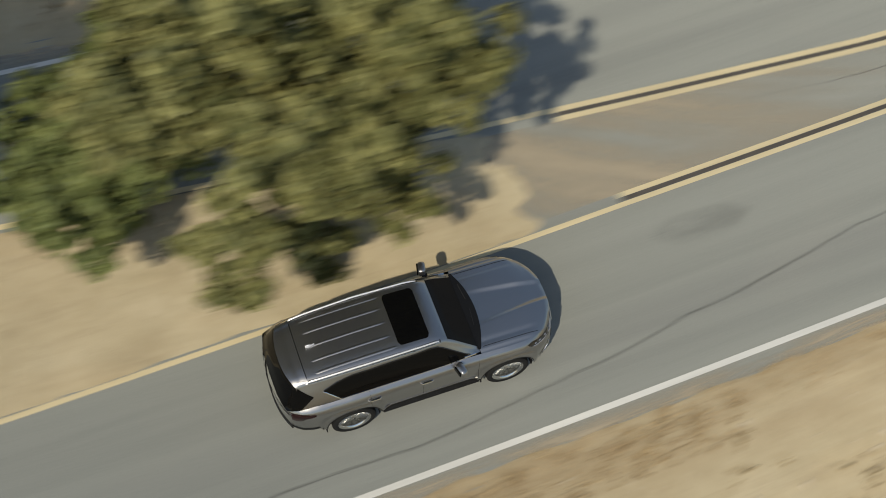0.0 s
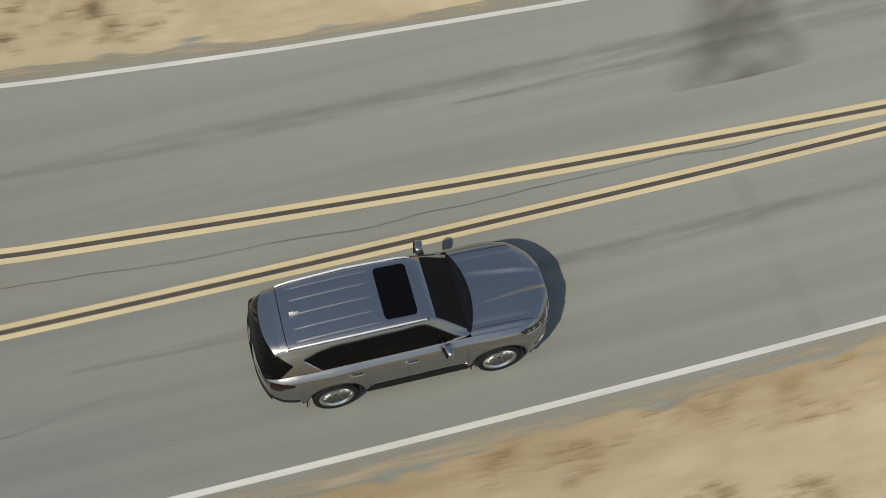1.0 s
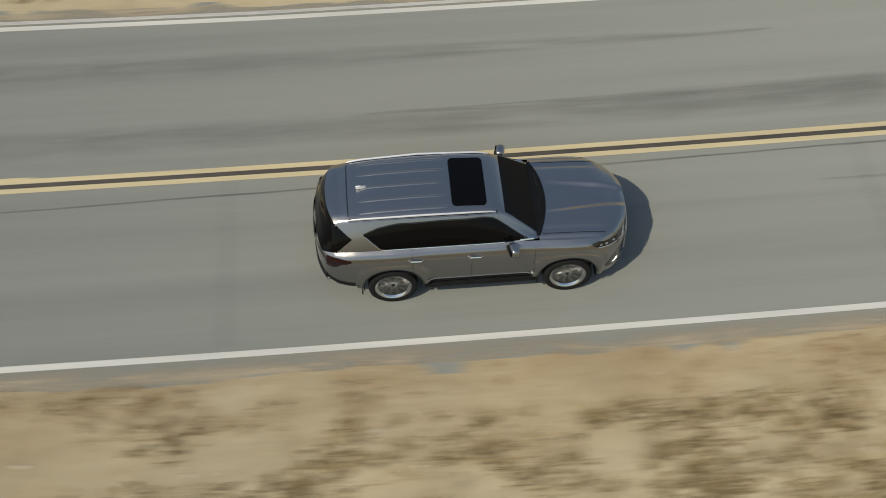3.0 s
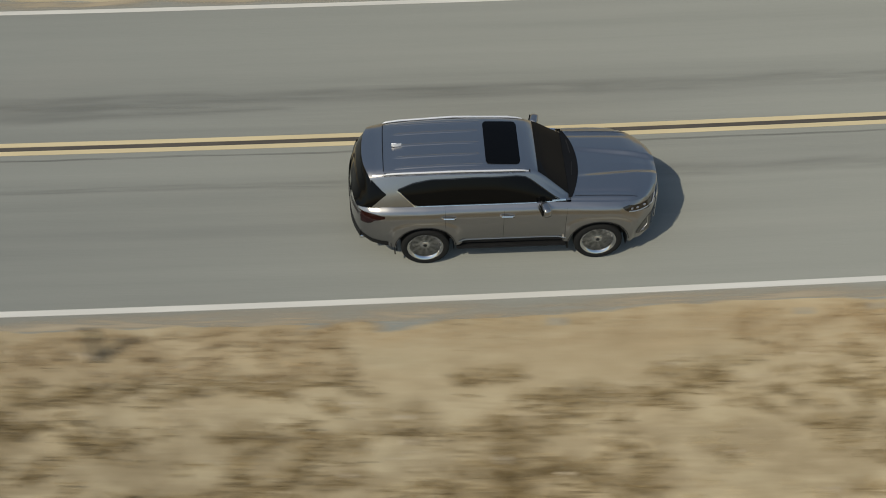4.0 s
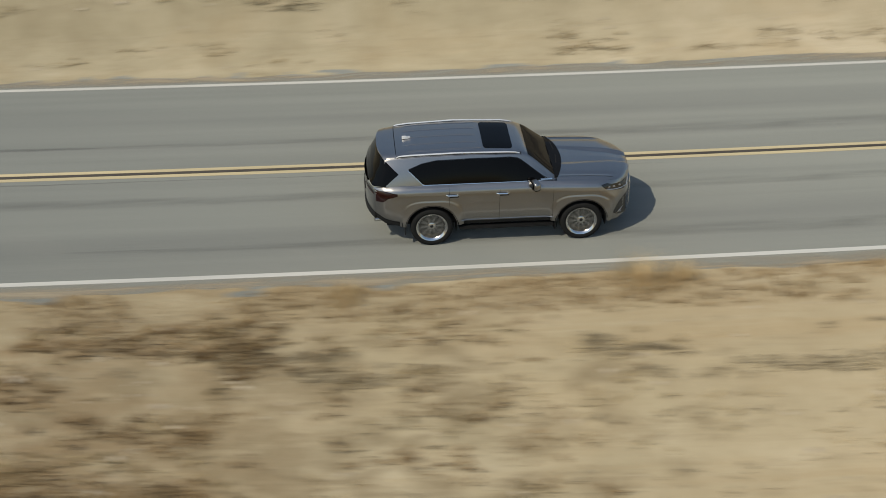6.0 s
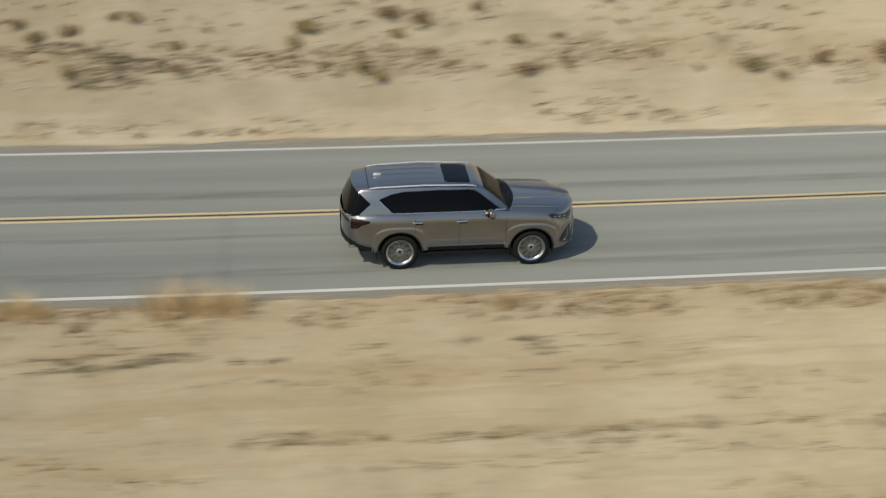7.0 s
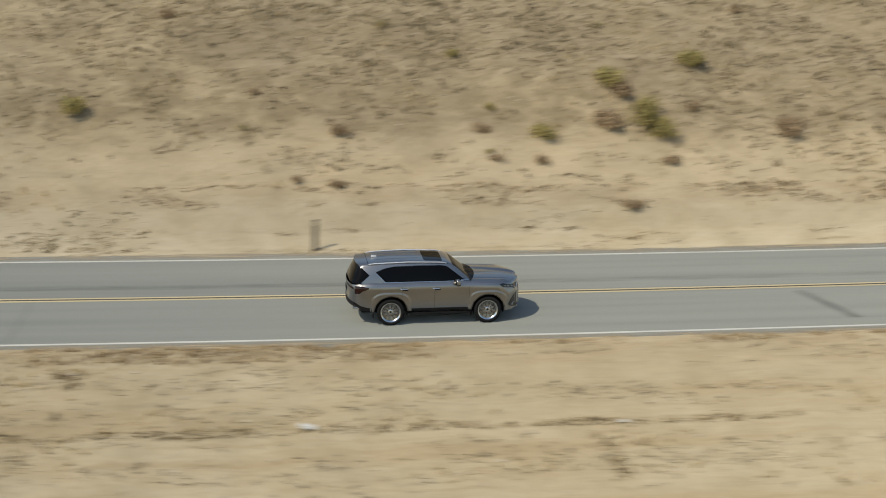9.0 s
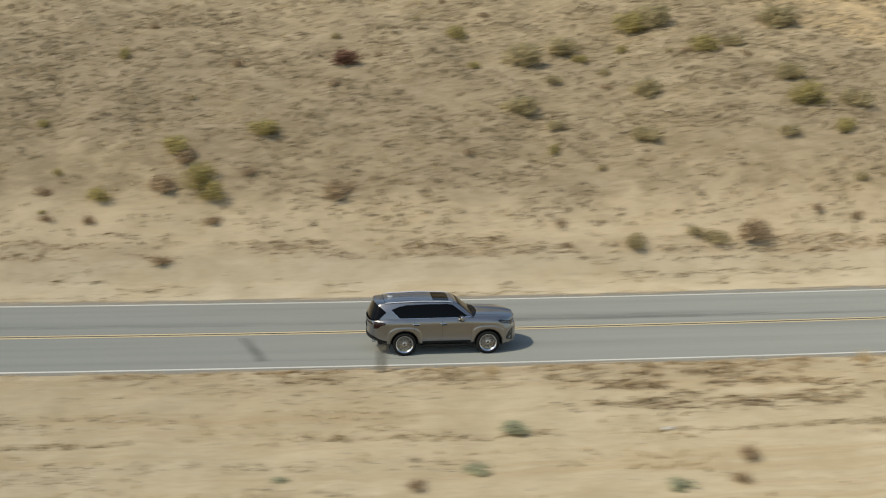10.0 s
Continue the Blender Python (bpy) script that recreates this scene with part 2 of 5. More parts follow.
    height = n.math("ADD", n.math("MULTIPLY", mid, 1.0), n.math("ADD", n.math("MULTIPLY", fine, 0.5), n.math("MULTIPLY", strands, 0.25)))
    n.bump(height, 0.4, 0.12)
    return n.set(Base_Color=c, Roughness=0.95, Specular_IOR_Level=0.15, Diffuse_Roughness=0.8)


def paint_material(name, col, worn):
    n = Nodes(name)
    uv = n.coords("UV")
    f = n.noise(uv, 9, 7, 0.75)
    g = n.noise(n.coords("UV", (0.3, 3, 1)), 1.2, 4)
    c = n.mix(n.grey(g, 0.3, 0.7), col, tuple(v * 0.82 for v in col))
    c = n.mix(n.grey(f, worn, worn + 0.12, 0, 0.8), c, (0.17, 0.16, 0.14))
    return n.set(Base_Color=c, Roughness=0.7)


def leaf_material(name, dark, light, through=0.25):
    n = Nodes(name)
    geo = n.tree.nodes.new("ShaderNodeNewGeometry")
    c = n.ramp(geo.outputs["Random Per Island"], ((0.0, dark), (0.6, light), (1.0, tuple(min(1, v * 1.25) for v in light))))
    # darkens and lightens the colour in clumps, standing in for shaded gaps and lit tips
    clump_tone = n.noise(n.coords(), 1.7, 3, 0.6)
    c = n.mix(n.grey(clump_tone, 0.40, 0.62), n.mix(0.5, c, dark), n.mix(0.3, c, tuple(min(1, v * 1.3) for v in light)))
    n.set(Base_Color=c, Roughness=0.6, Specular_IOR_Level=0.3)
    tr = n.tree.nodes.new("ShaderNodeBsdfTranslucent")
    n.link(c, tr.inputs[0])
    mx = n.tree.nodes.new("ShaderNodeMixShader")
    mx.inputs[0].default_value = through
    n.link(n.bsdf.outputs[0], mx.inputs[1])
    n.link(tr.outputs[0], mx.inputs[2])
    n.link(mx.outputs[0], n.tree.nodes["Material Output"].inputs[0])
    return n.mat


ASPHALT, EARTH = asphalt_material(), earth_material()
WHITE_PAINT = paint_material("white_road_paint", (0.60, 0.575, 0.505), 0.64)
OLD_PAINT = paint_material("worn_white_road_paint", (0.50, 0.48, 0.43), 0.5)
YELLOW_PAINT = paint_material("yellow_road_paint", (0.585, 0.478, 0.275), 0.62)
TAR = plain("black_tar", (0.066, 0.056, 0.044), 0.8, grain=0.3, scale=3)
BARK = plain("bark", (0.13, 0.10, 0.07), 0.9, grain=0.35, scale=14)
OAK_LEAF = leaf_material("oak_leaves", (0.05, 0.060, 0.015), (0.27, 0.255, 0.092))
GREEN_LEAF = leaf_material("dark_green_leaves", (0.07, 0.094, 0.025), (0.195, 0.215, 0.07))
SAGE = leaf_material("sage_leaves", (0.36, 0.305, 0.17), (0.56, 0.475, 0.27), 0.5)
YELLOW_GREEN = leaf_material("yellow_green_twigs", (0.30, 0.255, 0.095), (0.52, 0.44, 0.185), 0.45)
GREY_TWIG = leaf_material("grey_dead_twigs", (0.30, 0.215, 0.125), (0.46, 0.345, 0.21), 0.3)
RUST_TWIG = leaf_material("red_brown_dead_twigs", (0.10, 0.048, 0.028), (0.21, 0.105, 0.06), 0.1)
STRAW = leaf_material("straw", (0.42, 0.325, 0.175), (0.62, 0.50, 0.30), 0.45)
RUST_STRAW = leaf_material("rusty_straw", (0.26, 0.172, 0.082), (0.42, 0.31, 0.165), 0.15)
DEAD_GRASS = leaf_material("dead_grass_blades", (0.195, 0.142, 0.066), (0.345, 0.26, 0.132), 0.2)
DUSTY_GREEN = leaf_material("dusty_green_leaves", (0.27, 0.275, 0.165), (0.45, 0.44, 0.28), 0.3)
TUFT_STRAW = leaf_material("tall_straw", (0.56, 0.42, 0.22), (0.74, 0.58, 0.33), 0.5)
HILL_GRASS = leaf_material("dull_hill_grass", (0.23, 0.185, 0.11), (0.37, 0.302, 0.19), 0.25)
RUST_TWIG_STRAW = leaf_material("brown_red_grass", (0.17, 0.11, 0.05), (0.30, 0.205, 0.098), 0.15)
STONE = plain("pale_stone", (0.42, 0.35, 0.25), 0.92, grain=0.3, scale=5)
CONCRETE = plain("pale_concrete", (0.60, 0.58, 0.53), 0.85, grain=0.15, scale=6)
POST_MAT = plain("weathered_post", (0.095, 0.08, 0.055), 0.8, grain=0.3, scale=12)


# ---- building helpers ----
def mesh_of(name, verts, faces, material, uvs=None, shade=False):
    me = bpy.data.meshes.new(name)
    me.from_pydata([tuple(v) for v in verts], [], faces)
    if uvs is not None:
        layer = me.uv_layers.new(name="UVMap")
        idx = np.empty(len(me.loops), np.int32)
        me.loops.foreach_get("vertex_index", idx)
        layer.data.foreach_set("uv", np.asarray(uvs, np.float32)[idx].ravel())
    if shade:
        me.polygons.foreach_set("use_smooth", [True] * len(me.polygons))
    me.materials.append(material)
    me.update()
    return me


def strip(name, s0, s1, lo, hi, z, material, step=0.5, thick=0.006):
    """A painted band along the road between the lines lo(s) and hi(s)."""
    ss = np.arange(s0, s1 + step * 0.5, step)
    verts, uvs = [], []
    for s in ss:
        for d, zz in ((lo(s), z - thick), (lo(s), z), (hi(s), z), (hi(s), z - thick)):
            verts.append(at(s, float(d), zz))
            uvs.append((s, float(d)))
    faces = [(4 * i + k, 4 * i + k + 1, 4 * i + k + 5, 4 * i + k + 4)[::-1] for i in range(len(ss) - 1) for k in range(3)]
    ob = new(name, mesh_of(name, verts, faces, material, uvs))
    return ob


# ---- ground ----
def build_ground():
    dense = np.arange(-22, 222, 0.4)
    rows = np.concatenate([[-2500, -1200, -600, -350, -220, -150, -110, -85], np.arange(-70, -22, 3), dense, np.arange(223, 330, 3), [345, 380, 450, 600, 900, 1500, 2600]])
    near = [-3000, -1500, -800, -400, -220, -140, -90, -65, -50, -42, -36, -32]
    near += list(np.arange(-30, -12, 0.6)) + list(np.arange(-12, -3.2, 0.3)) + list(np.arange(-3.2, -1.95, 0.09))
    mid = [-1.9, 0, 2, 4, 5.9]
    far = list(np.arange(6.0, 7.3, 0.09)) + list(np.arange(7.4, 16, 0.3)) + list(np.arange(16.2, 34, 0.55)) + [36, 40, 46, 54, 64, 80, 110, 160, 240, 360, 480]
    q = np.array(near + mid + far)
    S, Q = np.meshgrid(rows, q, indexing="ij")
    D = Q + (far_line(S) - 5.98) * smooth(2, 5.9, Q)
    Z = ground_z(S, D)
    verts = [at(s, d, z) for s, d, z in zip(S.ravel(), D.ravel(), Z.ravel())]
    m = len(q)
    faces = [(i * m + j, (i + 1) * m + j, (i + 1) * m + j + 1, i * m + j + 1) for i in range(len(rows) - 1) for j in range(m - 1)]
    ob = new("ground", mesh_of("ground", verts, faces, EARTH, np.column_stack([S.ravel(), D.ravel()]), True))
    tagged(ob, "pale sandy dry earth with dead grass, rising to a hill", "ground", kind="structure")


def build_road():
    ss = np.concatenate([np.arange(-400, -30, 10), np.arange(-30, 230, 0.5), np.arange(230, 640, 10)])
    q = np.array([-2.62, -2.5, -1.85, -0.9, 0, 1, 2, 3, 4, 5, 5.98, 6.62, 6.75])
    verts, uvs = [], []
    for s in ss:
        shift = float(far_line(s)) - 5.98
        for k in q:
            d = k + shift * float(smooth(2, 5.9, np.array(k)))
            edge = 0.0 if -2.6 < k < 6.7 else -0.05
            verts.append(at(s, d, edge))
            uvs.append((s, d))
    m = len(q)
    faces = [(i * m + j, (i + 1) * m + j, (i + 1) * m + j + 1, i * m + j + 1) for i in range(len(ss) - 1) for j in range(m - 1)]
    ob = new("road", mesh_of("road", verts, faces, ASPHALT, uvs, True))
    mod = ob.modifiers.new("slab", "SOLIDIFY")
    mod.thickness, mod.offset = 0.08, -1
    tagged(ob, "worn grey asphalt two-lane road", "road", kind="structure")
    w = 0.058
    lines = [
        ("edge_line", -400, 640, lambda s: NEAR_LINE - w, lambda s: NEAR_LINE + w, WHITE_PAINT, "white edge line on the road"),
        ("edge_line", -400, 640, lambda s: far_line(s) - w, lambda s: far_line(s) + w, WHITE_PAINT, "white edge line on the road"),
        ("edge_line", 39, 58, lambda s: far_line(s) + 0.12, lambda s: far_line(s) + 0.21, OLD_PAINT, "older worn white line on the road"),
        ("centre_line", -300, 640, lambda s: lower_yellow(s) - 0.16, lambda s: lower_yellow(s) - 0.055, YELLOW_PAINT, "yellow line of the road's middle"),
        ("centre_line", 5.0, 640, lambda s: lower_yellow(s) + 0.055, lambda s: lower_yellow(s) + 0.16, YELLOW_PAINT, "yellow line of the road's middle"),
        ("tar_line", 5.0, 640, lambda s: lower_yellow(s) - 0.045, lambda s: lower_yellow(s) + 0.045, TAR, "black strip between two yellow lines"),
        ("centre_line", -300, 46, lambda s: upper_yellow(s) + 0.055, lambda s: upper_yellow(s) + 0.175, YELLOW_PAINT, "yellow line beside the median"),
        ("centre_line", 4.6, 33, lambda s: upper_yellow(s) - 0.175, lambda s: upper_yellow(s) - 0.055, YELLOW_PAINT, "yellow line beside the median"),
        ("tar_line", 4.6, 38, lambda s: upper_yellow(s) - 0.045, lambda s: upper_yellow(s) + 0.045, TAR, "black strip between two yellow lines"),
    ]
    for k, (name, s0, s1, lo, hi, material, label) in enumerate(lines):
        tagged(strip(name, s0, s1, lo, hi, 0.006 + 0.002 * (k > 4), material), label, "road marking", kind="structure")


def build_median():
    """Earth between the two ways, ending in a ragged tip."""
    ss = np.concatenate([np.arange(-60, -14, 2.0), np.arange(-14, 8.0, 0.22)])
    cols = 26
    verts, uvs = [], []
    for s in ss:
        a, b = float(lower_yellow(s)) - 0.04, float(upper_yellow(s)) + 0.02
        tip = float(smooth(5.0, 0.6, np.array(s)))
        for j in range(cols):
            u = j / (cols - 1)
            d = a + (b - a) * u
            edge = min(u, 1 - u) * (b - a)
            n = float(value_noise(np.array(s * 1.3), np.array(d * 1.6), 31)) * 0.6 + float(value_noise(np.array(s * 4.0), np.array(d * 4.0), 32)) * 0.4
            z = -0.05 + 0.10 * min(1, edge / 0.16) * tip + 0.06 * n * (0.45 + 0.55 * tip) + 0.05 * tip
            verts.append(at(s, d, z))
            uvs.append((s, d))
    faces = [(i * cols + j, (i + 1) * cols + j, (i + 1) * cols + j + 1, i * cols + j + 1) for i in range(len(ss) - 1) for j in range(cols - 1)]
    ob = new("median", mesh_of("median", verts, faces, EARTH, uvs, True))
    tagged(ob, "strip of sandy earth between two carriageways", "ground", kind="structure")


build_ground()
build_road()
build_median()


# ---- the car ----
def car_paint():
    n = Nodes("titanium_car_paint")
    f = n.noise(n.coords("Object"), 900, 2)
    c = n.mix(n.grey(f, 0.35, 0.65), (0.256, 0.250, 0.240), (0.326, 0.319, 0.306))
    return n.set(Base_Color=c, Metallic=0.94, Roughness=0.31, Coat_Weight=1.0, Coat_Roughness=0.02)


PAINT = car_paint()
GLASS = plain("black_tinted_glass", (0.003, 0.003, 0.003), 0.04, grain=0.05, shine=0.12)
SCREEN = plain("dark_windscreen_glass", (0.010, 0.0105, 0.0115), 0.05, grain=0.05, shine=0.02)
BLACK = plain("black_plastic", (0.010, 0.010, 0.010), 0.6, grain=0.15, shine=0.25)
GLOSS_BLACK = plain("gloss_black", (0.01, 0.01, 0.01), 0.15, coat=0.5, grain=0.05)
RUBBER = plain("tyre_rubber", (0.011, 0.011, 0.0105), 0.85, grain=0.25, shine=0.2)
CHROME = plain("chrome", (0.78, 0.77, 0.75), 0.12, metal=1.0, grain=0.04)
SATIN = plain("satin_silver", (0.80, 0.79, 0.78), 0.38, metal=0.55, grain=0.04)
ALLOY = plain("alloy", (0.62, 0.62, 0.61), 0.2, metal=1.0, grain=0.06)
RED_LAMP = plain("red_lamp_glass", (0.014, 0.002, 0.0022), 0.1, coat=0.0, grain=0.1)
LAMP_GLASS = plain("clear_lamp_glass", (0.34, 0.35, 0.37), 0.08, metal=0.6, coat=1.0, grain=0.1)


def part(name, bm, material, parent, label="", smooth_faces=True):
    me = bpy.data.meshes.new(name)
    bm.normal_update()
    bm.to_mesh(me)
    bm.free()
    me.materials.append(material)
    me.polygons.foreach_set("use_smooth", [smooth_faces] * len(me.polygons))
    if smooth_faces:
        me.set_sharp_from_angle(angle=math.radians(38))
    ob = new(name, me)
    ob.parent = parent
    if label:
        tagged(ob, label)
    return ob


def grid_bm(rows, thick=0.0, close=False):
    """A sheet through rows of points."""
    bm = bmesh.new()
    vs = [[bm.verts.new(p) for p in row] for row in rows]
    for a, b in zip(vs, vs[1:]):
        for k in range(len(a) - 1):
            quad = [a[k], a[k + 1], b[k + 1], b[k]]
            if len({tuple(round(c, 5) for c in v.co) for v in quad}) >= 3:
                bm.faces.new(quad)
    bmesh.ops.remove_doubles(bm, verts=bm.verts, dist=0.0004)
    bmesh.ops.recalc_face_normals(bm, faces=bm.faces)
    if thick:
        bmesh.ops.solidify(bm, geom=bm.faces[:], thickness=thick)
    return bm


def tube_bm(points, r, sides=8, bm=None):
    bm = bm or bmesh.new()
    pts = [Vector(p) for p in points]
    rings = []
    for i, p in enumerate(pts):
        rad = r[i] if isinstance(r, (list, tuple)) else r
        t = (pts[min(i + 1, len(pts) - 1)] - pts[max(i - 1, 0)]).normalized()
        a = t.cross(Vector((0, 0, 1)) if abs(t.z) < 0.9 else Vector((1, 0, 0))).normalized()
        b = t.cross(a)
        rings.append([bm.verts.new(p + (a * math.cos(k * math.tau / sides) + b * math.sin(k * math.tau / sides)) * rad) for k in range(sides)])
    for u, v in zip(rings, rings[1:]):
        for k in range(sides):
            bm.faces.new((u[k], u[(k + 1) % sides], v[(k + 1) % sides], v[k]))
    bm.faces.new(rings[0][::-1])
    bm.faces.new(rings[-1])
    bmesh.ops.recalc_face_normals(bm, faces=bm.faces)
    return bm


def box_bm(cx, cy, cz, sx, sy, sz, bevel=0.01, rz=0.0, ry=0.0):
    bm = bmesh.new()
    bmesh.ops.create_cube(bm, size=1, matrix=pose(cx, cy, cz, 0, ry, rz) @ Matrix.Diagonal((sx, sy, sz, 1)))
    if bevel:
        bmesh.ops.bevel(bm, geom=bm.edges[:], offset=bevel, segments=2, affect="EDGES")
    return bm


def curve(table, blur=0.0):
    xs, ys = zip(*sorted(table))
    if not blur:
        return lambda x: float(np.interp(x, xs, ys))
    ks = np.linspace(-2, 2, 9)
    wt = np.exp(-ks * ks)
    return lambda x: float(np.sum(wt * np.interp(x + ks * blur, xs, ys)) / wt.sum())


AXLE, HUB_Z, TYRE_R = 1.425, 0.40, 0.402
half_width = curve(((-2.58, 0.80), (-2.53, 0.865), (-2.42, 0.92), (-2.2, 0.955), (-1.9, 0.975), (-1.4, 0.985), (-0.9, 0.968), (0.5, 0.965), (0.95, 0.972), (1.4, 0.985), (1.85, 0.975), (2.1, 0.945), (2.25, 0.90), (2.34, 0.84), (2.40, 0.76)), 0.02)
belt = curve(((-2.58, 1.20), (-2.4, 1.255), (-2.0, 1.275), (0.6, 1.275), (0.95, 1.262), (1.5, 1.242), (2.0, 1.222), (2.2, 1.207), (2.34, 1.18), (2.40, 1.14)), 0.01)
sill = curve(((-2.58, 0.60), (-2.4, 0.50), (-2.15, 0.45), (-1.95, 0.43), (-0.9, 0.43), (0.9, 0.43), (1.9, 0.37), (2.25, 0.36), (2.40, 0.42)))


def bottom(x):
    z = sill(x)
    for a in (-AXLE, AXLE):
        if abs(x - a) < 0.485:
            z = max(z, HUB_Z + math.sqrt(0.485 ** 2 - (x - a) ** 2))
    return z


def side_y(x, z):
    """Half width of the lower body at height z."""
    w, zb = half_width(x), belt(x)
    h = (z - 0.36) / max(zb - 0.36, 0.01)
    tuck = np.interp(h, (0, 0.12, 0.35, 0.62, 0.82, 0.9, 0.96, 1.0), (0.085, 0.060, 0.036, 0.020, 0.0, 0.014, 0.05, 0.115))
    flare = 0.0
    for a in (-AXLE, AXLE):
        r = (abs(x - a) ** 3.4 + abs(z - HUB_Z) ** 3.4) ** (1 / 3.4)
        flare = max(flare, (0.022 + 0.03 * max(0.0, 1 - (z - 0.36) / 0.4)) * float(smooth(0.605, 0.565, np.array(r))))
    return w - float(tuck) + flare


def body_bm():
    xs = sorted(set([round(v, 4) for v in np.linspace(-2.58, 2.40, 130)] + [round(a + 0.485 * math.sin(k), 4) for a in (-AXLE, AXLE) for k in np.linspace(-1.57, 1.57, 21)]))
    rows = []
    for x in xs:
        zl, zb = bottom(x), belt(x)
        half = [(x, side_y(x, zl) - 0.09, zl + 0.005), (x, side_y(x, zl) - 0.02, zl)]
        for k in range(25):
            z = zl + (zb - zl) * (k / 24) ** 0.85
            half.append((x, side_y(x, z), z))
        rows.append(half)
    bm = bmesh.new()
    for sign in (1, -1):
        vs = [[bm.verts.new((p[0], sign * p[1], p[2])) for p in r] for r in rows]
        for a, b in zip(vs, vs[1:]):
            for k in range(len(a) - 1):
                bm.faces.new((a[k], a[k + 1], b[k + 1], b[k]))
    # nose and tail: sheets that bulge between the two sides
    for row, out in ((rows[-1], 0.055), (rows[0], -0.06)):
        cols = np.linspace(-1, 1, 15)
        g = [[bm.verts.new((p[0] + out * (1 - u * u), p[1] * u, p[2])) for u in cols] for p in row[2:]]
        for a, b in zip(g, g[1:]):
            for k in range(14):
                bm.faces.new((a[k], a[k + 1], b[k + 1], b[k]))
    bmesh.ops.remove_doubles(bm, verts=bm.verts, dist=0.001)
    bmesh.ops.recalc_face_normals(bm, faces=bm.faces)
    return bm


def hood_z(x, y):
    """Two ridges that draw together towards the nose, with a sunken middle between them."""
    y = abs(y)
    u = min(y / max(half_width(x) - 0.115, 0.01), 1)
    ridge = float(np.interp(x, (0.95, 2.40), (0.385, 0.215)))
    depth = float(np.interp(x, (0.95, 1.3, 2.25, 2.40), (0.006, 0.028, 0.054, 0.042)))
    middle = depth * float(smooth(ridge + 0.004, ridge - 0.11, np.array(y))) * (0.86 + 0.14 * min(y / ridge, 1))
    shoulder = 0.018 * float(smooth(0.845, 0.775, np.array(y))) * float(smooth(2.38, 2.0, np.array(x)))
    groove = 0.012 * math.exp(-((y - 0.665) / 0.05) ** 2) * float(smooth(2.3, 1.9, np.array(x)))
    return belt(x) + 0.052 * (1 - u ** 2.4) + shoulder - groove - middle


def hood_bm():
    rows = []
    for x in np.linspace(0.93, 2.40, 44):
        yh = half_width(x) - 0.115
        rows.append([(x + 0.055 * (1 - u * u) * float(smooth(2.2, 2.40, np.array(x))), u * yh, hood_z(x, u * yh)) for u in np.linspace(-1, 1, 121)])
    # the leading edge turns down
    last = rows[-1]
    rows.append([(p[0] + 0.015, p[1], p[2] - 0.05) for p in last])
    return grid_bm(rows, 0.0)


roof_line = curve(((-2.60, 1.25), (-2.52, 1.46), (-2.41, 1.67), (-2.35, 1.735), (-2.28, 1.765), (-2.05, 1.79), (-1.6, 1.82), (-1.0, 1.835), (-0.4, 1.83), (0.0, 1.81), (0.25, 1.790), (0.36, 1.755), (0.50, 1.665), (0.98, 1.262)), 0.012)
base_y = curve(((-2.60, 0.76), (-2.54, 0.80), (-2.40, 0.835), (-2.1, 0.85), (-1.6, 0.865), (0.3, 0.865), (0.7, 0.845), (0.98, 0.80)), 0.03)
top_y = curve(((-2.60, 0.74), (-2.50, 0.67), (-2.35, 0.62), (-1.8, 0.655), (-1.0, 0.675), (-0.2, 0.675), (0.36, 0.64), (0.98, 0.79)), 0.03)


def cab_y(x, z):
    zt = max(roof_line(x) - 0.085, 1.28)
    h = min(max((z - 1.265) / max(zt - 1.265, 0.02), 0), 1)
    bow = 0.022 * math.sin(math.pi * h)
    return base_y(x) + (top_y(x) - base_y(x)) * h + bow


def cab_section(x, n=8):
    zr = roof_line(x)
    zt = max(zr - 0.085, 1.262)
    pts = [(x, cab_y(x, 1.262 + (zt - 1.262) * k / n), 1.262 + (zt - 1.262) * k / n) for k in range(n + 1)]
    yt = top_y(x)
    k = max(min((zr - 1.262) / 0.085, 1), 0.02)
    pts += [(x, yt - 0.018, zr - 0.052 * k), (x, yt - 0.055, zr - 0.028 * k), (x, yt - 0.13, zr - 0.014 * k), (x, yt * 0.55, zr - 0.003 * k), (x, 0, zr)]
    return pts


def roof_z(x, y):
    pts = cab_section(x)[8:]
    return float(np.interp(-abs(y), [-p[1] for p in pts], [p[2] for p in pts]))


def cab_bm():
    rows = []
    for x in list(np.linspace(-2.345, -2.28, 4)) + list(np.linspace(-2.2, 0.24, 26)) + list(np.linspace(0.3, 0.98, 16)):
        half = cab_section(float(x))
        rows.append([(p[0], -p[1], p[2]) for p in half] + [p for p in half[::-1]][1:])
    return grid_bm(rows)


def cab_patch(x0, x1, lo, hi, side, off=0.004, nx=14, nz=5):
    rows = []
    for x in np.linspace(x0, x1, nx):
        a, b = lo(x), max(hi(x), lo(x) + 0.002)
        rows.append([(x, side * (cab_y(x, a + (b - a) * k / nz) + off), a + (b - a) * k / nz) for k in range(nz + 1)])
    return grid_bm(rows)


def top_patch(x0, x1, y0, y1, off=0.004, nx=8, ny=10):
    return grid_bm([[(x, y, roof_z(x, y) + off) for y in np.linspace(y0(x), y1(x), ny)] for x in np.linspace(x0, x1, nx)])


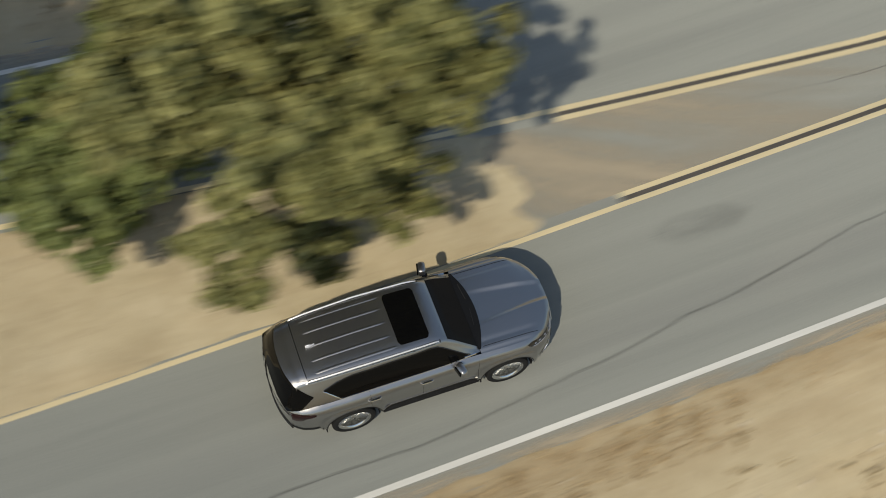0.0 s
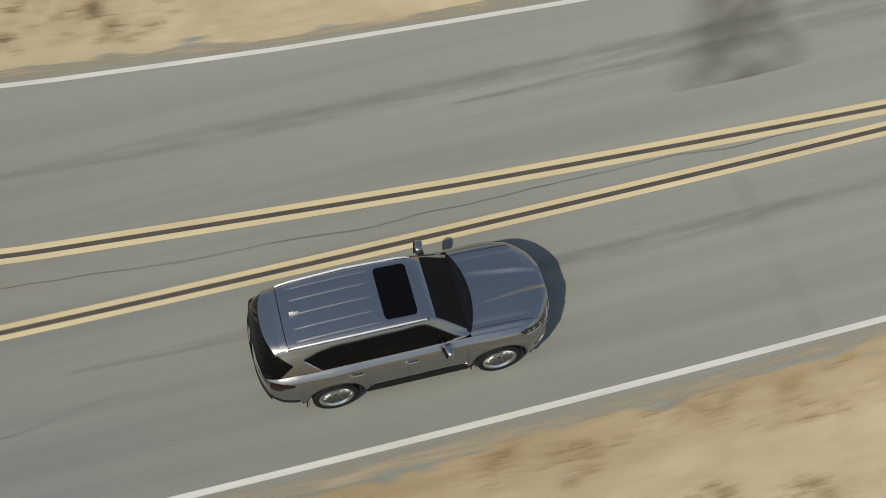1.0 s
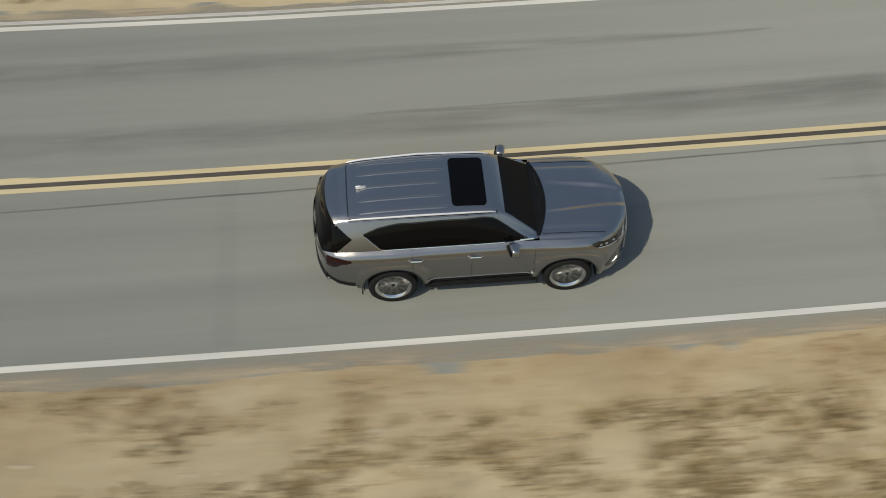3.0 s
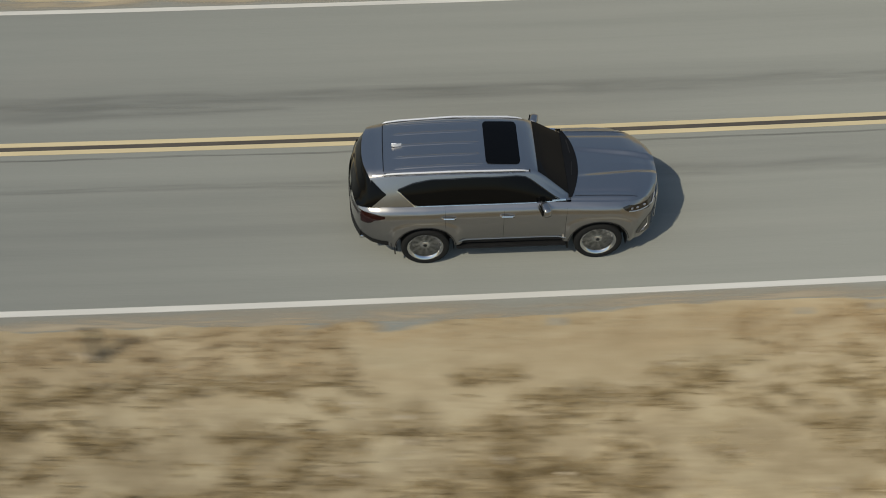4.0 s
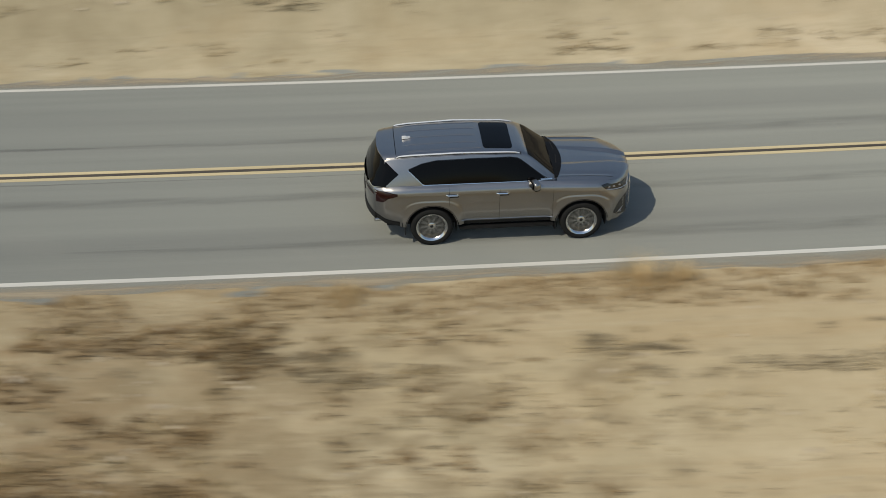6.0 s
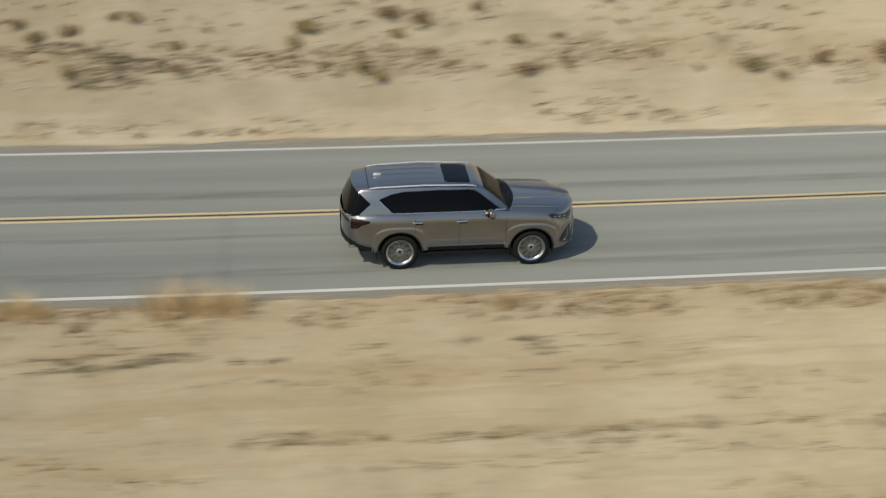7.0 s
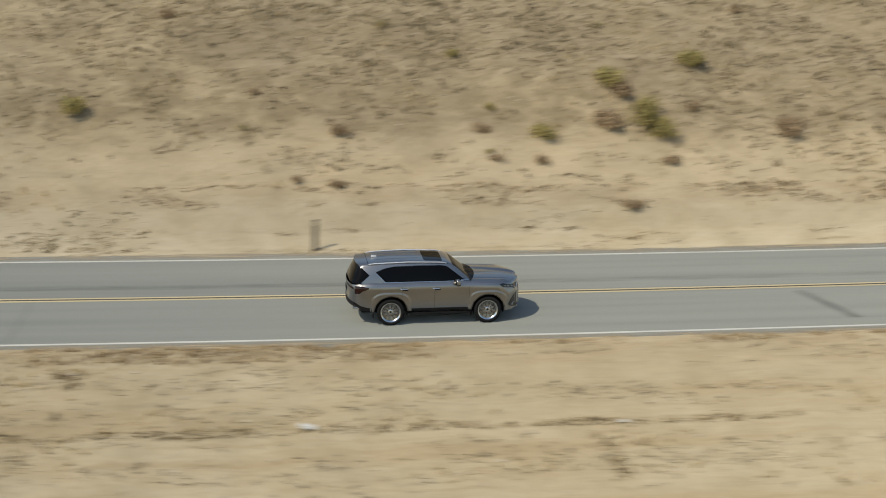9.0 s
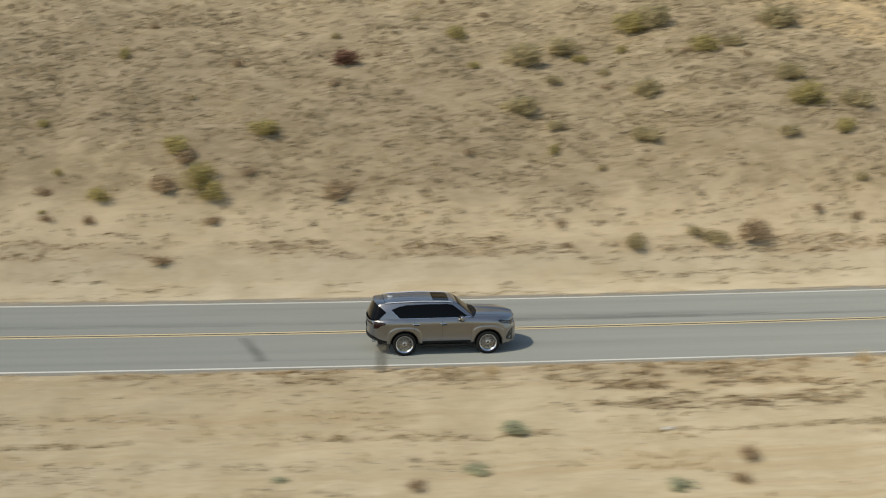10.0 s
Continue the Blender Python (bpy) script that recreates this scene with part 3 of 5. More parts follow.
def lathe_bm(profile_pts, sides=40):
    """A body of turning about the y axis."""
    bm = bmesh.new()
    rings = [[bm.verts.new((r * math.cos(k * math.tau / sides), y, r * math.sin(k * math.tau / sides))) for k in range(sides)] for r, y in profile_pts]
    for a, b in zip(rings, rings[1:]):
        for k in range(sides):
            bm.faces.new((a[k], a[(k + 1) % sides], b[(k + 1) % sides], b[k]))
    bmesh.ops.recalc_face_normals(bm, faces=bm.faces)
    return bm


def build_wheel(parent, x, side):
    """Alloy wheel; its outer face looks along side * y."""
    o = side
    rim = lathe_bm([(0.255, o * 0.07), (0.272, o * 0.092), (0.298, o * 0.104), (0.300, o * 0.075), (0.27, -o * 0.10)], 44)
    wheel = part("wheel", rim, ALLOY, parent, "machined alloy wheel with thin spokes")
    tyre = lathe_bm([(0.284, o * 0.095), (0.312, o * 0.112), (0.345, o * 0.118), (0.378, o * 0.110), (0.396, o * 0.095), (TYRE_R, o * 0.05), (TYRE_R, -o * 0.07), (0.39, -o * 0.12), (0.34, -o * 0.14), (0.27, -o * 0.12)], 48)
    part("tyre", tyre, RUBBER, wheel)
    part("brake_disc", lathe_bm([(0.02, -o * 0.03), (0.19, -o * 0.03), (0.19, -o * 0.05), (0.02, -o * 0.05)], 32), BLACK, wheel)
    part("rim_well", lathe_bm([(0.26, o * 0.05), (0.25, -o * 0.05), (0.02, -o * 0.025)], 36), BLACK, wheel)
    part("hub", lathe_bm([(0.03, o * 0.06), (0.055, o * 0.06), (0.075, o * 0.048), (0.085, o * 0.01)], 24), ALLOY, wheel)
    part("hub_cap", lathe_bm([(0.001, o * 0.068), (0.03, o * 0.066), (0.036, o * 0.055), (0.036, o * 0.03)], 20), GLOSS_BLACK, wheel)
    blade = bmesh.new()
    for da in (-0.07, 0.07):
        rows = []
        for r, wdt, y in ((0.07, 0.016, 0.050), (0.17, 0.016, 0.057), (0.282, 0.021, 0.080)):
            c, s = math.cos(da * r / 0.268 * 1.6), math.sin(da * r / 0.268 * 1.6)
            rows.append([(r * c - e * wdt * s, o * (y - dy), r * s + e * wdt * c) for e, dy in ((-1, 0.03), (-0.7, 0), (0.7, 0), (1, 0.03))])
        vs = [[blade.verts.new(p) for p in row] for row in rows]
        for u, v in zip(vs, vs[1:]):
            for j in range(3):
                blade.faces.new((u[j], u[j + 1], v[j + 1], v[j]))
    first = part("spoke", blade, ALLOY, wheel, "", False)
    for k in range(1, 10):
        spoke = new("spoke", first.data)
        spoke.parent = wheel
        spoke.matrix_basis = pose(0, 0, 0, 0, 36 * k, 0)
    wheel.matrix_basis = pose(x, side * 0.85, HUB_Z)
    return wheel


def swept(v):
    """Draws the corners of the nose and the tail back, most at the height of the hood."""
    x, y, z = v
    h = float(smooth(0.84, 1.12, np.array(z)))
    u = min(abs(y) / 0.9, 1.1)
    high = (0.025 + 0.30 * u ** 2.4) * float(smooth(1.45, 2.45, np.array(x)))
    low = (0.01 + 0.20 * u ** 3) * float(smooth(1.95, 2.45, np.array(x)))
    w = min(abs(y) / float(np.interp(z, (1.25, 1.7), (0.9, 0.66))), 1.1)
    tail = 0.15 * w ** 3 * float(smooth(-1.95, -2.62, np.array(x)))
    return x - high * h - low * (1 - h) + tail, y, z


def build_car():
    car = new("car")
    car.empty_display_size = 0.3
    tagged(car, "titanium grey metallic sport utility vehicle driving on the road", "car")
    part("body", body_bm(), PAINT, car, "titanium grey metallic body")
    part("hood", hood_bm(), PAINT, car)
    cab = part("cabin", cab_bm(), PAINT, car, "grey roof and pillars")
    # underside
    part("underbody", box_bm(-0.1, 0, 0.46, 4.5, 1.5, 0.24, 0.05), BLACK, car)
    for a in (-AXLE, AXLE):
        for side in (1, -1):
            rows = [[(a + 0.475 * math.cos(k), side * y, HUB_Z + 0.475 * math.sin(k)) for y in (0.93, 0.6)] for k in np.linspace(-0.25, math.pi + 0.25, 24)]
            part("wheel_arch", grid_bm(rows), BLACK, car)
            lip = [(a + 0.50 * math.cos(k), side * (side_y(a + 0.50 * math.cos(k), max(HUB_Z + 0.5 * math.sin(k), 0.4)) + 0.004), HUB_Z + 0.50 * math.sin(k)) for k in np.linspace(0.12, math.pi - 0.12, 24)]
            part("arch_moulding", tube_bm(lip, 0.006, 6), BLACK, car)
            part("mud_flap", box_bm(a - 0.50, side * 0.84, 0.34, 0.02, 0.2, 0.2, 0.005), BLACK, car)
    # side glass
    lo = curve(((-1.84, 1.545), (-1.58, 1.292), (0.75, 1.292)))
    hi = curve(((-1.84, 1.555), (-1.60, 1.645), (-1.32, 1.695), (-0.6, 1.712), (0.05, 1.700), (0.22, 1.670), (0.72, 1.305)))
    for side in (1, -1):
        part("rear_quarter_window", cab_patch(-1.84, -1.06, lo, hi, side), GLASS, car, "black tinted window")
        part("rear_door_window", cab_patch(-1.045, -0.16, lo, hi, side), GLASS, car, "black tinted window")
        part("front_door_window", cab_patch(-0.145, 0.72, lo, hi, side), GLASS, car, "black tinted window")
        sash = cab_patch(-1.07, -1.035, lo, hi, side, 0.006, 2), cab_patch(-0.175, -0.13, lo, hi, side, 0.006, 2)
        for b in sash:
            part("window_pillar", b, GLASS, car)
        ring = [(x, side * (cab_y(x, lo(x)) + 0.006), lo(x) - 0.012) for x in np.linspace(0.76, -1.58, 24)]
        ring += [(x, side * (cab_y(x, lo(x)) + 0.007), lo(x) - 0.004) for x in np.linspace(-1.63, -1.86, 6)]
        part("chrome_window_trim", tube_bm(ring, 0.011, 6), CHROME, car)
        top = [(x, side * (cab_y(x, hi(x)) + 0.004), hi(x) + 0.010) for x in np.linspace(-1.84, 0.74, 34)]
        part("window_trim", tube_bm(top, 0.008, 6), GLOSS_BLACK, car)
        wlo = curve(((-2.40, 1.275), (-2.345, 1.285), (-2.04, 1.475)))
        whi = curve(((-2.40, 1.67), (-2.33, 1.68), (-2.04, 1.49)))
        part("rear_corner_glass", cab_patch(-2.35, -2.04, wlo, whi, side, 0.005, 10), GLASS, car)
        # rails
        pts = [(-2.06, 0.002), (-2.0, 0.016), (-1.8, 0.022), (-0.9, 0.024), (0.0, 0.021), (0.16, 0.016), (0.24, 0.002)]
        part("roof_rail", tube_bm([(x, side * (top_y(x) - 0.035), roof_z(x, top_y(x) - 0.035) + dz) for x, dz in pts], [0.010, 0.015, 0.017, 0.017, 0.016, 0.014, 0.008], 8), SATIN, car, "satin silver roof rail")
        part("roof_ditch", grid_bm([[(x, side * (top_y(x) - e), roof_z(x, top_y(x) - e) + 0.0035) for e in (0.012, 0.03, 0.062)] for x in np.linspace(-2.06, 0.27, 20)]), BLACK, car, "black channel beneath the roof rail")
        # doors
        for x0, name in ((-0.10, "front_door_handle"), (-1.04, "rear_door_handle")):
            yb = side_y(x0, 1.105)
            part(name, tube_bm([(x0 - 0.115, side * (yb + 0.002), 1.11), (x0 - 0.085, side * (yb + 0.03), 1.115), (x0 + 0.085, side * (yb + 0.03), 1.11), (x0 + 0.115, side * (yb + 0.002), 1.107)], [0.010, 0.016, 0.016, 0.010], 6), CHROME, car)
            part("handle_recess", box_bm(x0 + 0.03, side * (yb - 0.004), 1.08, 0.17, 0.014, 0.06, 0.006), BLACK, car)
        for x0, z1 in ((0.86, 1.20), (-0.15, 1.268), (-1.10, 1.268)):
            seam = [(x0 - (0.0 if x0 > -1 else -0.12 * float(smooth(0.95, 0.5, np.array(z)))), side * (side_y(x0, z) + 0.0015), z) for z in np.linspace(0.50 if x0 > -1 else 0.86, z1, 10)]
            part("door_seam", tube_bm(seam, 0.0028, 4), BLACK, car)
        crease = [(x, side * (side_y(x, 0.525) + 0.003), 0.525) for x in np.linspace(-0.88, 0.88, 14)]
        part("sill_moulding", tube_bm(crease, 0.010, 6), PAINT, car)
        part("sill_cladding", grid_bm([[(x, side * (side_y(x, z) + 0.005), z) for z in np.linspace(0.432, 0.495, 4)] for x in np.linspace(-0.93, 0.93, 16)]), BLACK, car)
        part("side_step", box_bm(0.0, side * 0.87, 0.34, 1.82, 0.16, 0.05, 0.02), BLACK, car, "black side step")
        # mirror
        m = bmesh.new()
        bmesh.ops.create_uvsphere(m, u_segments=20, v_segments=12, radius=1)
        for v in m.verts:
            v.co = Vector([math.copysign(abs(c) ** 0.6, c) for c in v.co])
        bmesh.ops.transform(m, verts=m.verts, matrix=pose(0.50, side * 1.045, 1.30, 0, 0, side * -14) @ Matrix.Diagonal((0.075, 0.122, 0.085, 1)))
        mirror = part("mirror", m, PAINT, car, "wing mirror in body colour")
        part("mirror_glass", box_bm(0.422, side * 1.055, 1.30, 0.02, 0.19, 0.12, 0.008, side * -14), GLASS, mirror)
        part("mirror_skirt", box_bm(0.505, side * 1.04, 1.228, 0.125, 0.21, 0.05, 0.02, side * -14), BLACK, mirror)
        part("mirror_foot", box_bm(0.52, side * 0.935, 1.235, 0.10, 0.16, 0.05, 0.015), GLOSS_BLACK, mirror)
        part("mirror_corner", tube_bm([(0.62, side * (cab_y(0.62, 1.31) + 0.01), 1.30), (0.84, side * (cab_y(0.84, 1.28) + 0.012), 1.285)], 0.02, 6), CHROME, car)
        # lamps
        head = [[(x, side * (side_y(x, z) + 0.006), z) for z in np.linspace(np.interp(x, (1.93, 2.12, 2.4), (1.165, 1.075, 0.985)), np.interp(x, (1.93, 2.1, 2.4), (1.172, 1.185, 1.115)), 6)] for x in np.linspace(1.93, 2.40, 12)]
        front = [[(2.40 + 0.055 * (1 - u * u) + 0.008, side * u * side_y(2.40, z), z) for z in np.linspace(0.985, 1.115, 6)] for u in np.linspace(1.0, 0.62, 7)]
        lamp = part("headlight", grid_bm(head + front), GLOSS_BLACK, car, "dark headlight")
        glow = [(x, side * (side_y(x, 1.03) + 0.014), np.interp(x, (2.05, 2.4), (1.105, 1.015))) for x in np.linspace(2.14, 2.39, 8)] + [(2.438, side * 0.66, 1.0), (2.448, side * 0.56, 1.06), (2.452, side * 0.53, 1.10)]
        part("light_strip", tube_bm(glow, 0.010, 6), LAMP_GLASS, lamp, "clear L-shaped light strip")
        for x in (2.20, 2.29, 2.37):
            z = float(np.interp(x, (2.05, 2.4), (1.135, 1.075)))
            part("lamp_lens", box_bm(x, side * (side_y(x, z) + 0.004), z, 0.055, 0.03, 0.035, 0.008), LAMP_GLASS, lamp)
        tail = [[(x, side * (side_y(x, z) + 0.006), z) for z in np.linspace(np.interp(x, (-2.57, -2.46, -2.34, -2.08), (0.96, 0.97, 1.06, 1.125)), np.interp(x, (-2.57, -2.4, -2.08), (1.18, 1.20, 1.165)), 6)] for x in np.linspace(-2.08, -2.57, 16)]
        part("tail_light", grid_bm(tail), RED_LAMP, car, "dark red tail light")
        intake = [[(x, side * (side_y(x, z) + 0.006), z) for z in np.linspace(0.42 + 0.3 * (2.40 - x), 0.86 - 0.9 * (2.40 - x), 5)] for x in np.linspace(2.08, 2.40, 8)]
        intake += [[(2.40 + 0.055 * (1 - u * u) + 0.008, side * u * side_y(2.40, z), z) for z in np.linspace(0.42, 0.86, 5)] for u in np.linspace(1.0, 0.72, 4)]
        duct = part("air_intake", grid_bm(intake), GLOSS_BLACK, car)
        part("intake_trim", tube_bm([(2.36, side * (side_y(2.36, 0.84) + 0.012), 0.84), (2.37, side * (side_y(2.37, 0.62) + 0.014), 0.60), (2.22, side * (side_y(2.22, 0.5) + 0.014), 0.50)], 0.007, 6), CHROME, duct)
        part("fog_light", box_bm(2.30, side * (side_y(2.30, 0.52) + 0.006), 0.52, 0.07, 0.02, 0.045, 0.008), LAMP_GLASS, duct)
        valance = [[(x, side * (side_y(x, z) + 0.005), z) for z in np.linspace(bottom(x) + 0.002, bottom(x) + 0.10, 4)] for x in np.linspace(-1.98, -2.57, 14)]
        part("rear_valance", grid_bm(valance), BLACK, car, "black lower edge of the bumper")
        part("exhaust_tip", tube_bm([(-2.3, side * 0.70, 0.50), (-2.57, side * 0.72, 0.50)], 0.045, 12), ALLOY, car)
        part("wiper", tube_bm([(1.02, side * 0.1 + 0.1, 1.325), (0.985, side * 0.42 + 0.1, 1.325)], 0.011, 5), BLACK, car)
    # glass of roof, front and back
    part("windscreen", top_patch(0.395, 0.955, lambda x: -top_y(x) + 0.055, lambda x: top_y(x) - 0.055, 0.005, 12, 16), SCREEN, car, "dark windscreen")
    bow = [[(0.90 + k * (0.05 + 0.17 * (1 - u * u)), u * 0.78, 0.0) for u in np.linspace(-1, 1, 21)] for k in (0, 0.35, 0.7, 1.0)]
    part("cowl", grid_bm([[(x, y, max(hood_z(max(x, 0.93), y), roof_z(min(x, 0.97), y) if x < 0.97 else 0) + 0.010) for x, y, _ in row] for row in bow]), SCREEN, car, "black cowl under the windscreen")
    corner = lambda x: 0.07 - math.sqrt(max(0.07 ** 2 - max(0.0, abs(x + 0.155) - 0.205) ** 2, 0.0))
    part("sunroof", top_patch(-0.43, 0.12, lambda x: -0.50 + corner(x), lambda x: 0.50 - corner(x), 0.006, 24), GLASS, car, "black glass sunroof")
    wrap = []
    for x in np.linspace(-2.60, -2.345, 13):
        half = cab_section(float(x))
        wrap.append([(p[0], -p[1], p[2]) for p in half] + half[::-1][1:])
    part("rear_window", grid_bm(wrap), GLASS, car, "black tinted rear window")
    spoiler = grid_bm([[(x - 0.05 * (1 - (y / 0.62) ** 2) * float(smooth(-2.2, -2.36, np.array(x))), y * float(np.interp(x, (-2.36, -2.08), (0.97, 1.0))), roof_z(max(x, -2.2), y) + float(np.interp(x, (-2.36, -2.25, -2.08), (-0.006, 0.004, 0.006)))) for y in np.linspace(-0.62, 0.62, 17)] for x in np.linspace(-2.36, -2.075, 9)], 0.03)
    part("roof_spoiler", spoiler, PAINT, car)
    part("roof_seam", grid_bm([[(x, y, roof_z(x, y) + 0.003) for y in np.linspace(-0.615, 0.615, 13)] for x in (-2.072, -2.058)]), BLACK, car)
    for y in (-0.50, -0.27, 0.0, 0.27, 0.50):
        end = -0.52 if abs(y) < 0.4 else -0.46
        rows = []
        for x in np.linspace(-1.90, end, 16):
            k = 0.009 * float(smooth(-1.90, -1.80, np.array(x)) * smooth(end, end - 0.08, np.array(x)))
            rows.append([(x, y + e, roof_z(x, y + e) - 0.003 + (k + 0.003) * lift) for e, lift in ((-0.032, 0), (-0.014, 0.9), (0, 1), (0.014, 0.9), (0.032, 0))])
        part("roof_rib", grid_bm(rows), PAINT, car)
    for side in (1, -1):
        part("hood_seam", grid_bm([[(x, side * y, hood_z(x, y) + 0.0025) for y in (0.742, 0.752)] for x in np.linspace(1.0, 2.2, 26)]), BLACK, car)
    part("antenna_fin", grid_bm([[(x, y * k, 1.812 + 0.055 * k2) for y, k2 in ((-0.03, 0.0), (-0.012, 0.9), (0.0, 1.0 if k > 0.1 else 0.0), (0.012, 0.9), (0.03, 0.0))] for x, k in ((-1.92, 0.5), (-1.89, 0.8), (-1.84, 0.65), (-1.76, 0.05))]), SATIN, car)
    # nose
    grille = part("grille", grid_bm([[(2.462 - 0.055 * (u * 0.62 / 0.76) ** 2 + 0.004, u * np.interp(z, (0.44, 0.66, 0.98), (0.56, 0.40, 0.53)), z) for u in np.linspace(-1, 1, 13)] for z in np.linspace(0.44, 0.97, 9)]), GLOSS_BLACK, car, "dark spindle grille")
    for z in np.linspace(0.49, 0.95, 8):
        wdt = float(np.interp(z, (0.44, 0.66, 0.98), (0.54, 0.38, 0.51)))
        part("grille_bar", tube_bm([(2.470 - 0.055 * (y / 0.76) ** 2, y, z) for y in np.linspace(-wdt, wdt, 9)], 0.014, 5), ALLOY, grille)
    part("badge", box_bm(2.478, 0, 0.80, 0.015, 0.15, 0.11, 0.006), CHROME, grille)
    part("front_plate", box_bm(2.475, 0, 0.56, 0.012, 0.30, 0.11, 0.004), BLACK, car)
    part("front_skid_plate", box_bm(2.38, 0, 0.385, 0.12, 1.15, 0.07, 0.02), ALLOY, car)
    # tail
    part("light_bar", grid_bm([[(-2.64 + 0.06 * (y / 0.80) ** 2 - 0.008, y, z) for y in np.linspace(-0.78, 0.78, 15)] for z in (1.085, 1.135)]), RED_LAMP, car, "dark red light bar")
    part("rear_plate", box_bm(-2.645, 0, 0.92, 0.014, 0.31, 0.16, 0.004), BLACK, car)
    part("rear_bumper", grid_bm([[(-2.64 + 0.06 * (y / 0.80) ** 2 - 0.012, y, z) for y in np.linspace(-0.80, 0.80, 15)] for z in (0.58, 0.64, 0.70)], 0.02), BLACK, car, "black lower bumper")
    for ob in car.children_recursive:
        for v in ob.data.vertices:
            v.co = swept(v.co)
    wheels = [(build_wheel(car, x, side), x, side) for x in (AXLE, -AXLE) for side in (1, -1)]
    return car, wheels


CAR, WHEELS = build_car()


# ---- stains and cracks on the road ----
def stain_material(name, col, most):
    n = Nodes(name)
    uv = n.coords("UV")
    sep = n.tree.nodes.new("ShaderNodeSeparateXYZ")
    n.link(uv, sep.inputs[0])
    f = n.noise(n.coords("UV", (0.5, 2.5, 1)), 1.0, 7, 0.68, 0.4)
    across = n.math("SUBTRACT", 1.0, n.math("ABSOLUTE", n.math("SUBTRACT", n.math("MULTIPLY", sep.outputs[1], 2.0), 1.0)))
    a = n.math("MULTIPLY", n.grey(across, 0.0, 0.6), n.grey(f, 0.34, 0.62, 0, most))
    return n.set(Base_Color=col, Roughness=0.85, Alpha=a)


OIL = stain_material("dark_stain", (0.075, 0.074, 0.067), 0.19)
DUST = stain_material("brown_stain", (0.112, 0.096, 0.062), 0.5)
SEAL = stain_material("crack_sealant", (0.04, 0.038, 0.034), 0.55)
OLD_SEAL = stain_material("old_crack_sealant", (0.05, 0.047, 0.042), 0.42)


def stain(name, points, width, material, label, z=0.004, step=0.4, wander=0.0, seed=3):
    """A flat band along points (s, d), width metres wide."""
    ss = [p[0] for p in points]
    n = max(2, int((ss[-1] - ss[0]) / step))
    verts, uvs = [], []
    for k in range(n + 1):
        s = ss[0] + (ss[-1] - ss[0]) * k / n
        d = float(np.interp(s, ss, [p[1] for p in points])) + wander * float(value_noise(np.array(s * 0.8), np.array(0.5), seed)) + 0.4 * wander * float(value_noise(np.array(s * 3.1), np.array(0.5), seed + 1))
        end = min(1.0, 0.15 + 4 * min(k, n - k) / n)
        for v in (0.0, 0.33, 0.67, 1.0):
            verts.append(at(s, d + (v - 0.5) * width * end, z))
            uvs.append((s, v))
    faces = [(4 * i + j, 4 * i + 4 + j, 4 * i + 5 + j, 4 * i + 1 + j) for i in range(n) for j in range(3)]
    return tagged(new(name, mesh_of(name, verts, faces, material, uvs)), label, "road stain", kind="structure")


stain("road_crack", ((-9, -1.4), (-3, -1.32), (-0.4, -1.3), (2.4, -1.07), (5.4, -0.73), (8.7, -0.28), (13, 0.3)), 0.07, OLD_SEAL, "thin dark crack across the lane", wander=0.08)
stain("road_crack", ((8.4, 3.2), (11, 2.92), (15, 2.65), (18, 2.5), (24, 2.5), (30, 2.3)), 0.05, OLD_SEAL, "thin crack between the yellow lines", 0.005, 0.2, 0.06, 9)
stain("road_crack", ((34, 1.5), (45, 1.42), (60, 1.70), (78, 1.68), (112, 1.66)), 0.06, OLD_SEAL, "thin dark sealed crack along the road", 0.004, 0.3, 0.03, 12)
stain("oil_stain", ((5.2, 0.98), (7.2, 0.9)), 0.75, OIL, "faint dark stain on the asphalt", 0.003)
ds = np.linspace(3.95, 6.5, 18)
cols = np.linspace(0, 1, 9)
verts = [at(24.2 + 0.6 * (d - 4) + (0.5 - v) * 0.25 * math.sin(4 * d) + v * (3.3 - 0.5 * (d - 4)), d + 0.25 * (v - 0.5) ** 2, 0.003) for d in ds for v in cols]
faces = [(9 * i + j, 9 * i + 1 + j, 9 * i + 10 + j, 9 * i + 9 + j) for i in range(17) for j in range(8)]
tagged(new("road_stain", mesh_of("road_stain", verts, faces, DUST, [(d * 1.3, v) for d in ds for v in cols])), "brown dried mud stain on the asphalt", "road stain", kind="structure")
for s0, s1, d, w, k in ((38, 68, 3.0, 0.8, 1), (52, 100, 3.25, 0.5, 2), (95, 210, 3.15, 0.55, 3), (20, 60, 4.9, 0.7, 4), (10, 34, 5.4, 0.6, 5), (12, 40, 0.9, 0.5, 6), (100, 150, -0.9, 0.5, 7), (60, 130, 0.9, 0.4, 8), (182, 196, 3.4, 1.0, 9)):
    stain("tyre_track", ((s0, d), (s1, d - 0.1)), w, OIL, "dark worn tyre track along the lane", 0.0025 + 0.0002 * k, 0.8, 0.03, 20 + k)
ds = np.linspace(1.5, -1.15, 14)
verts = [at(175.75 + (1.5 - d) * 0.28 + a, d, 0.0045) for d in ds for a in (-0.2, 0.0, 0.2)]
faces = [(3 * i + j, 3 * i + 1 + j, 3 * i + 4 + j, 3 * i + 3 + j) for i in range(13) for j in range(2)]
tagged(new("patch_joint", mesh_of("patch_joint", verts, faces, SEAL, [(d * 1.5, v) for d in ds for v in (0.0, 0.5, 1.0)])), "dark joint of a road repair", "road stain", kind="structure")
stain("patch_joint", ((176.4, -1.12), (183, -1.2)), 0.12, OIL, "dark joint of a road repair", 0.004, 0.2)
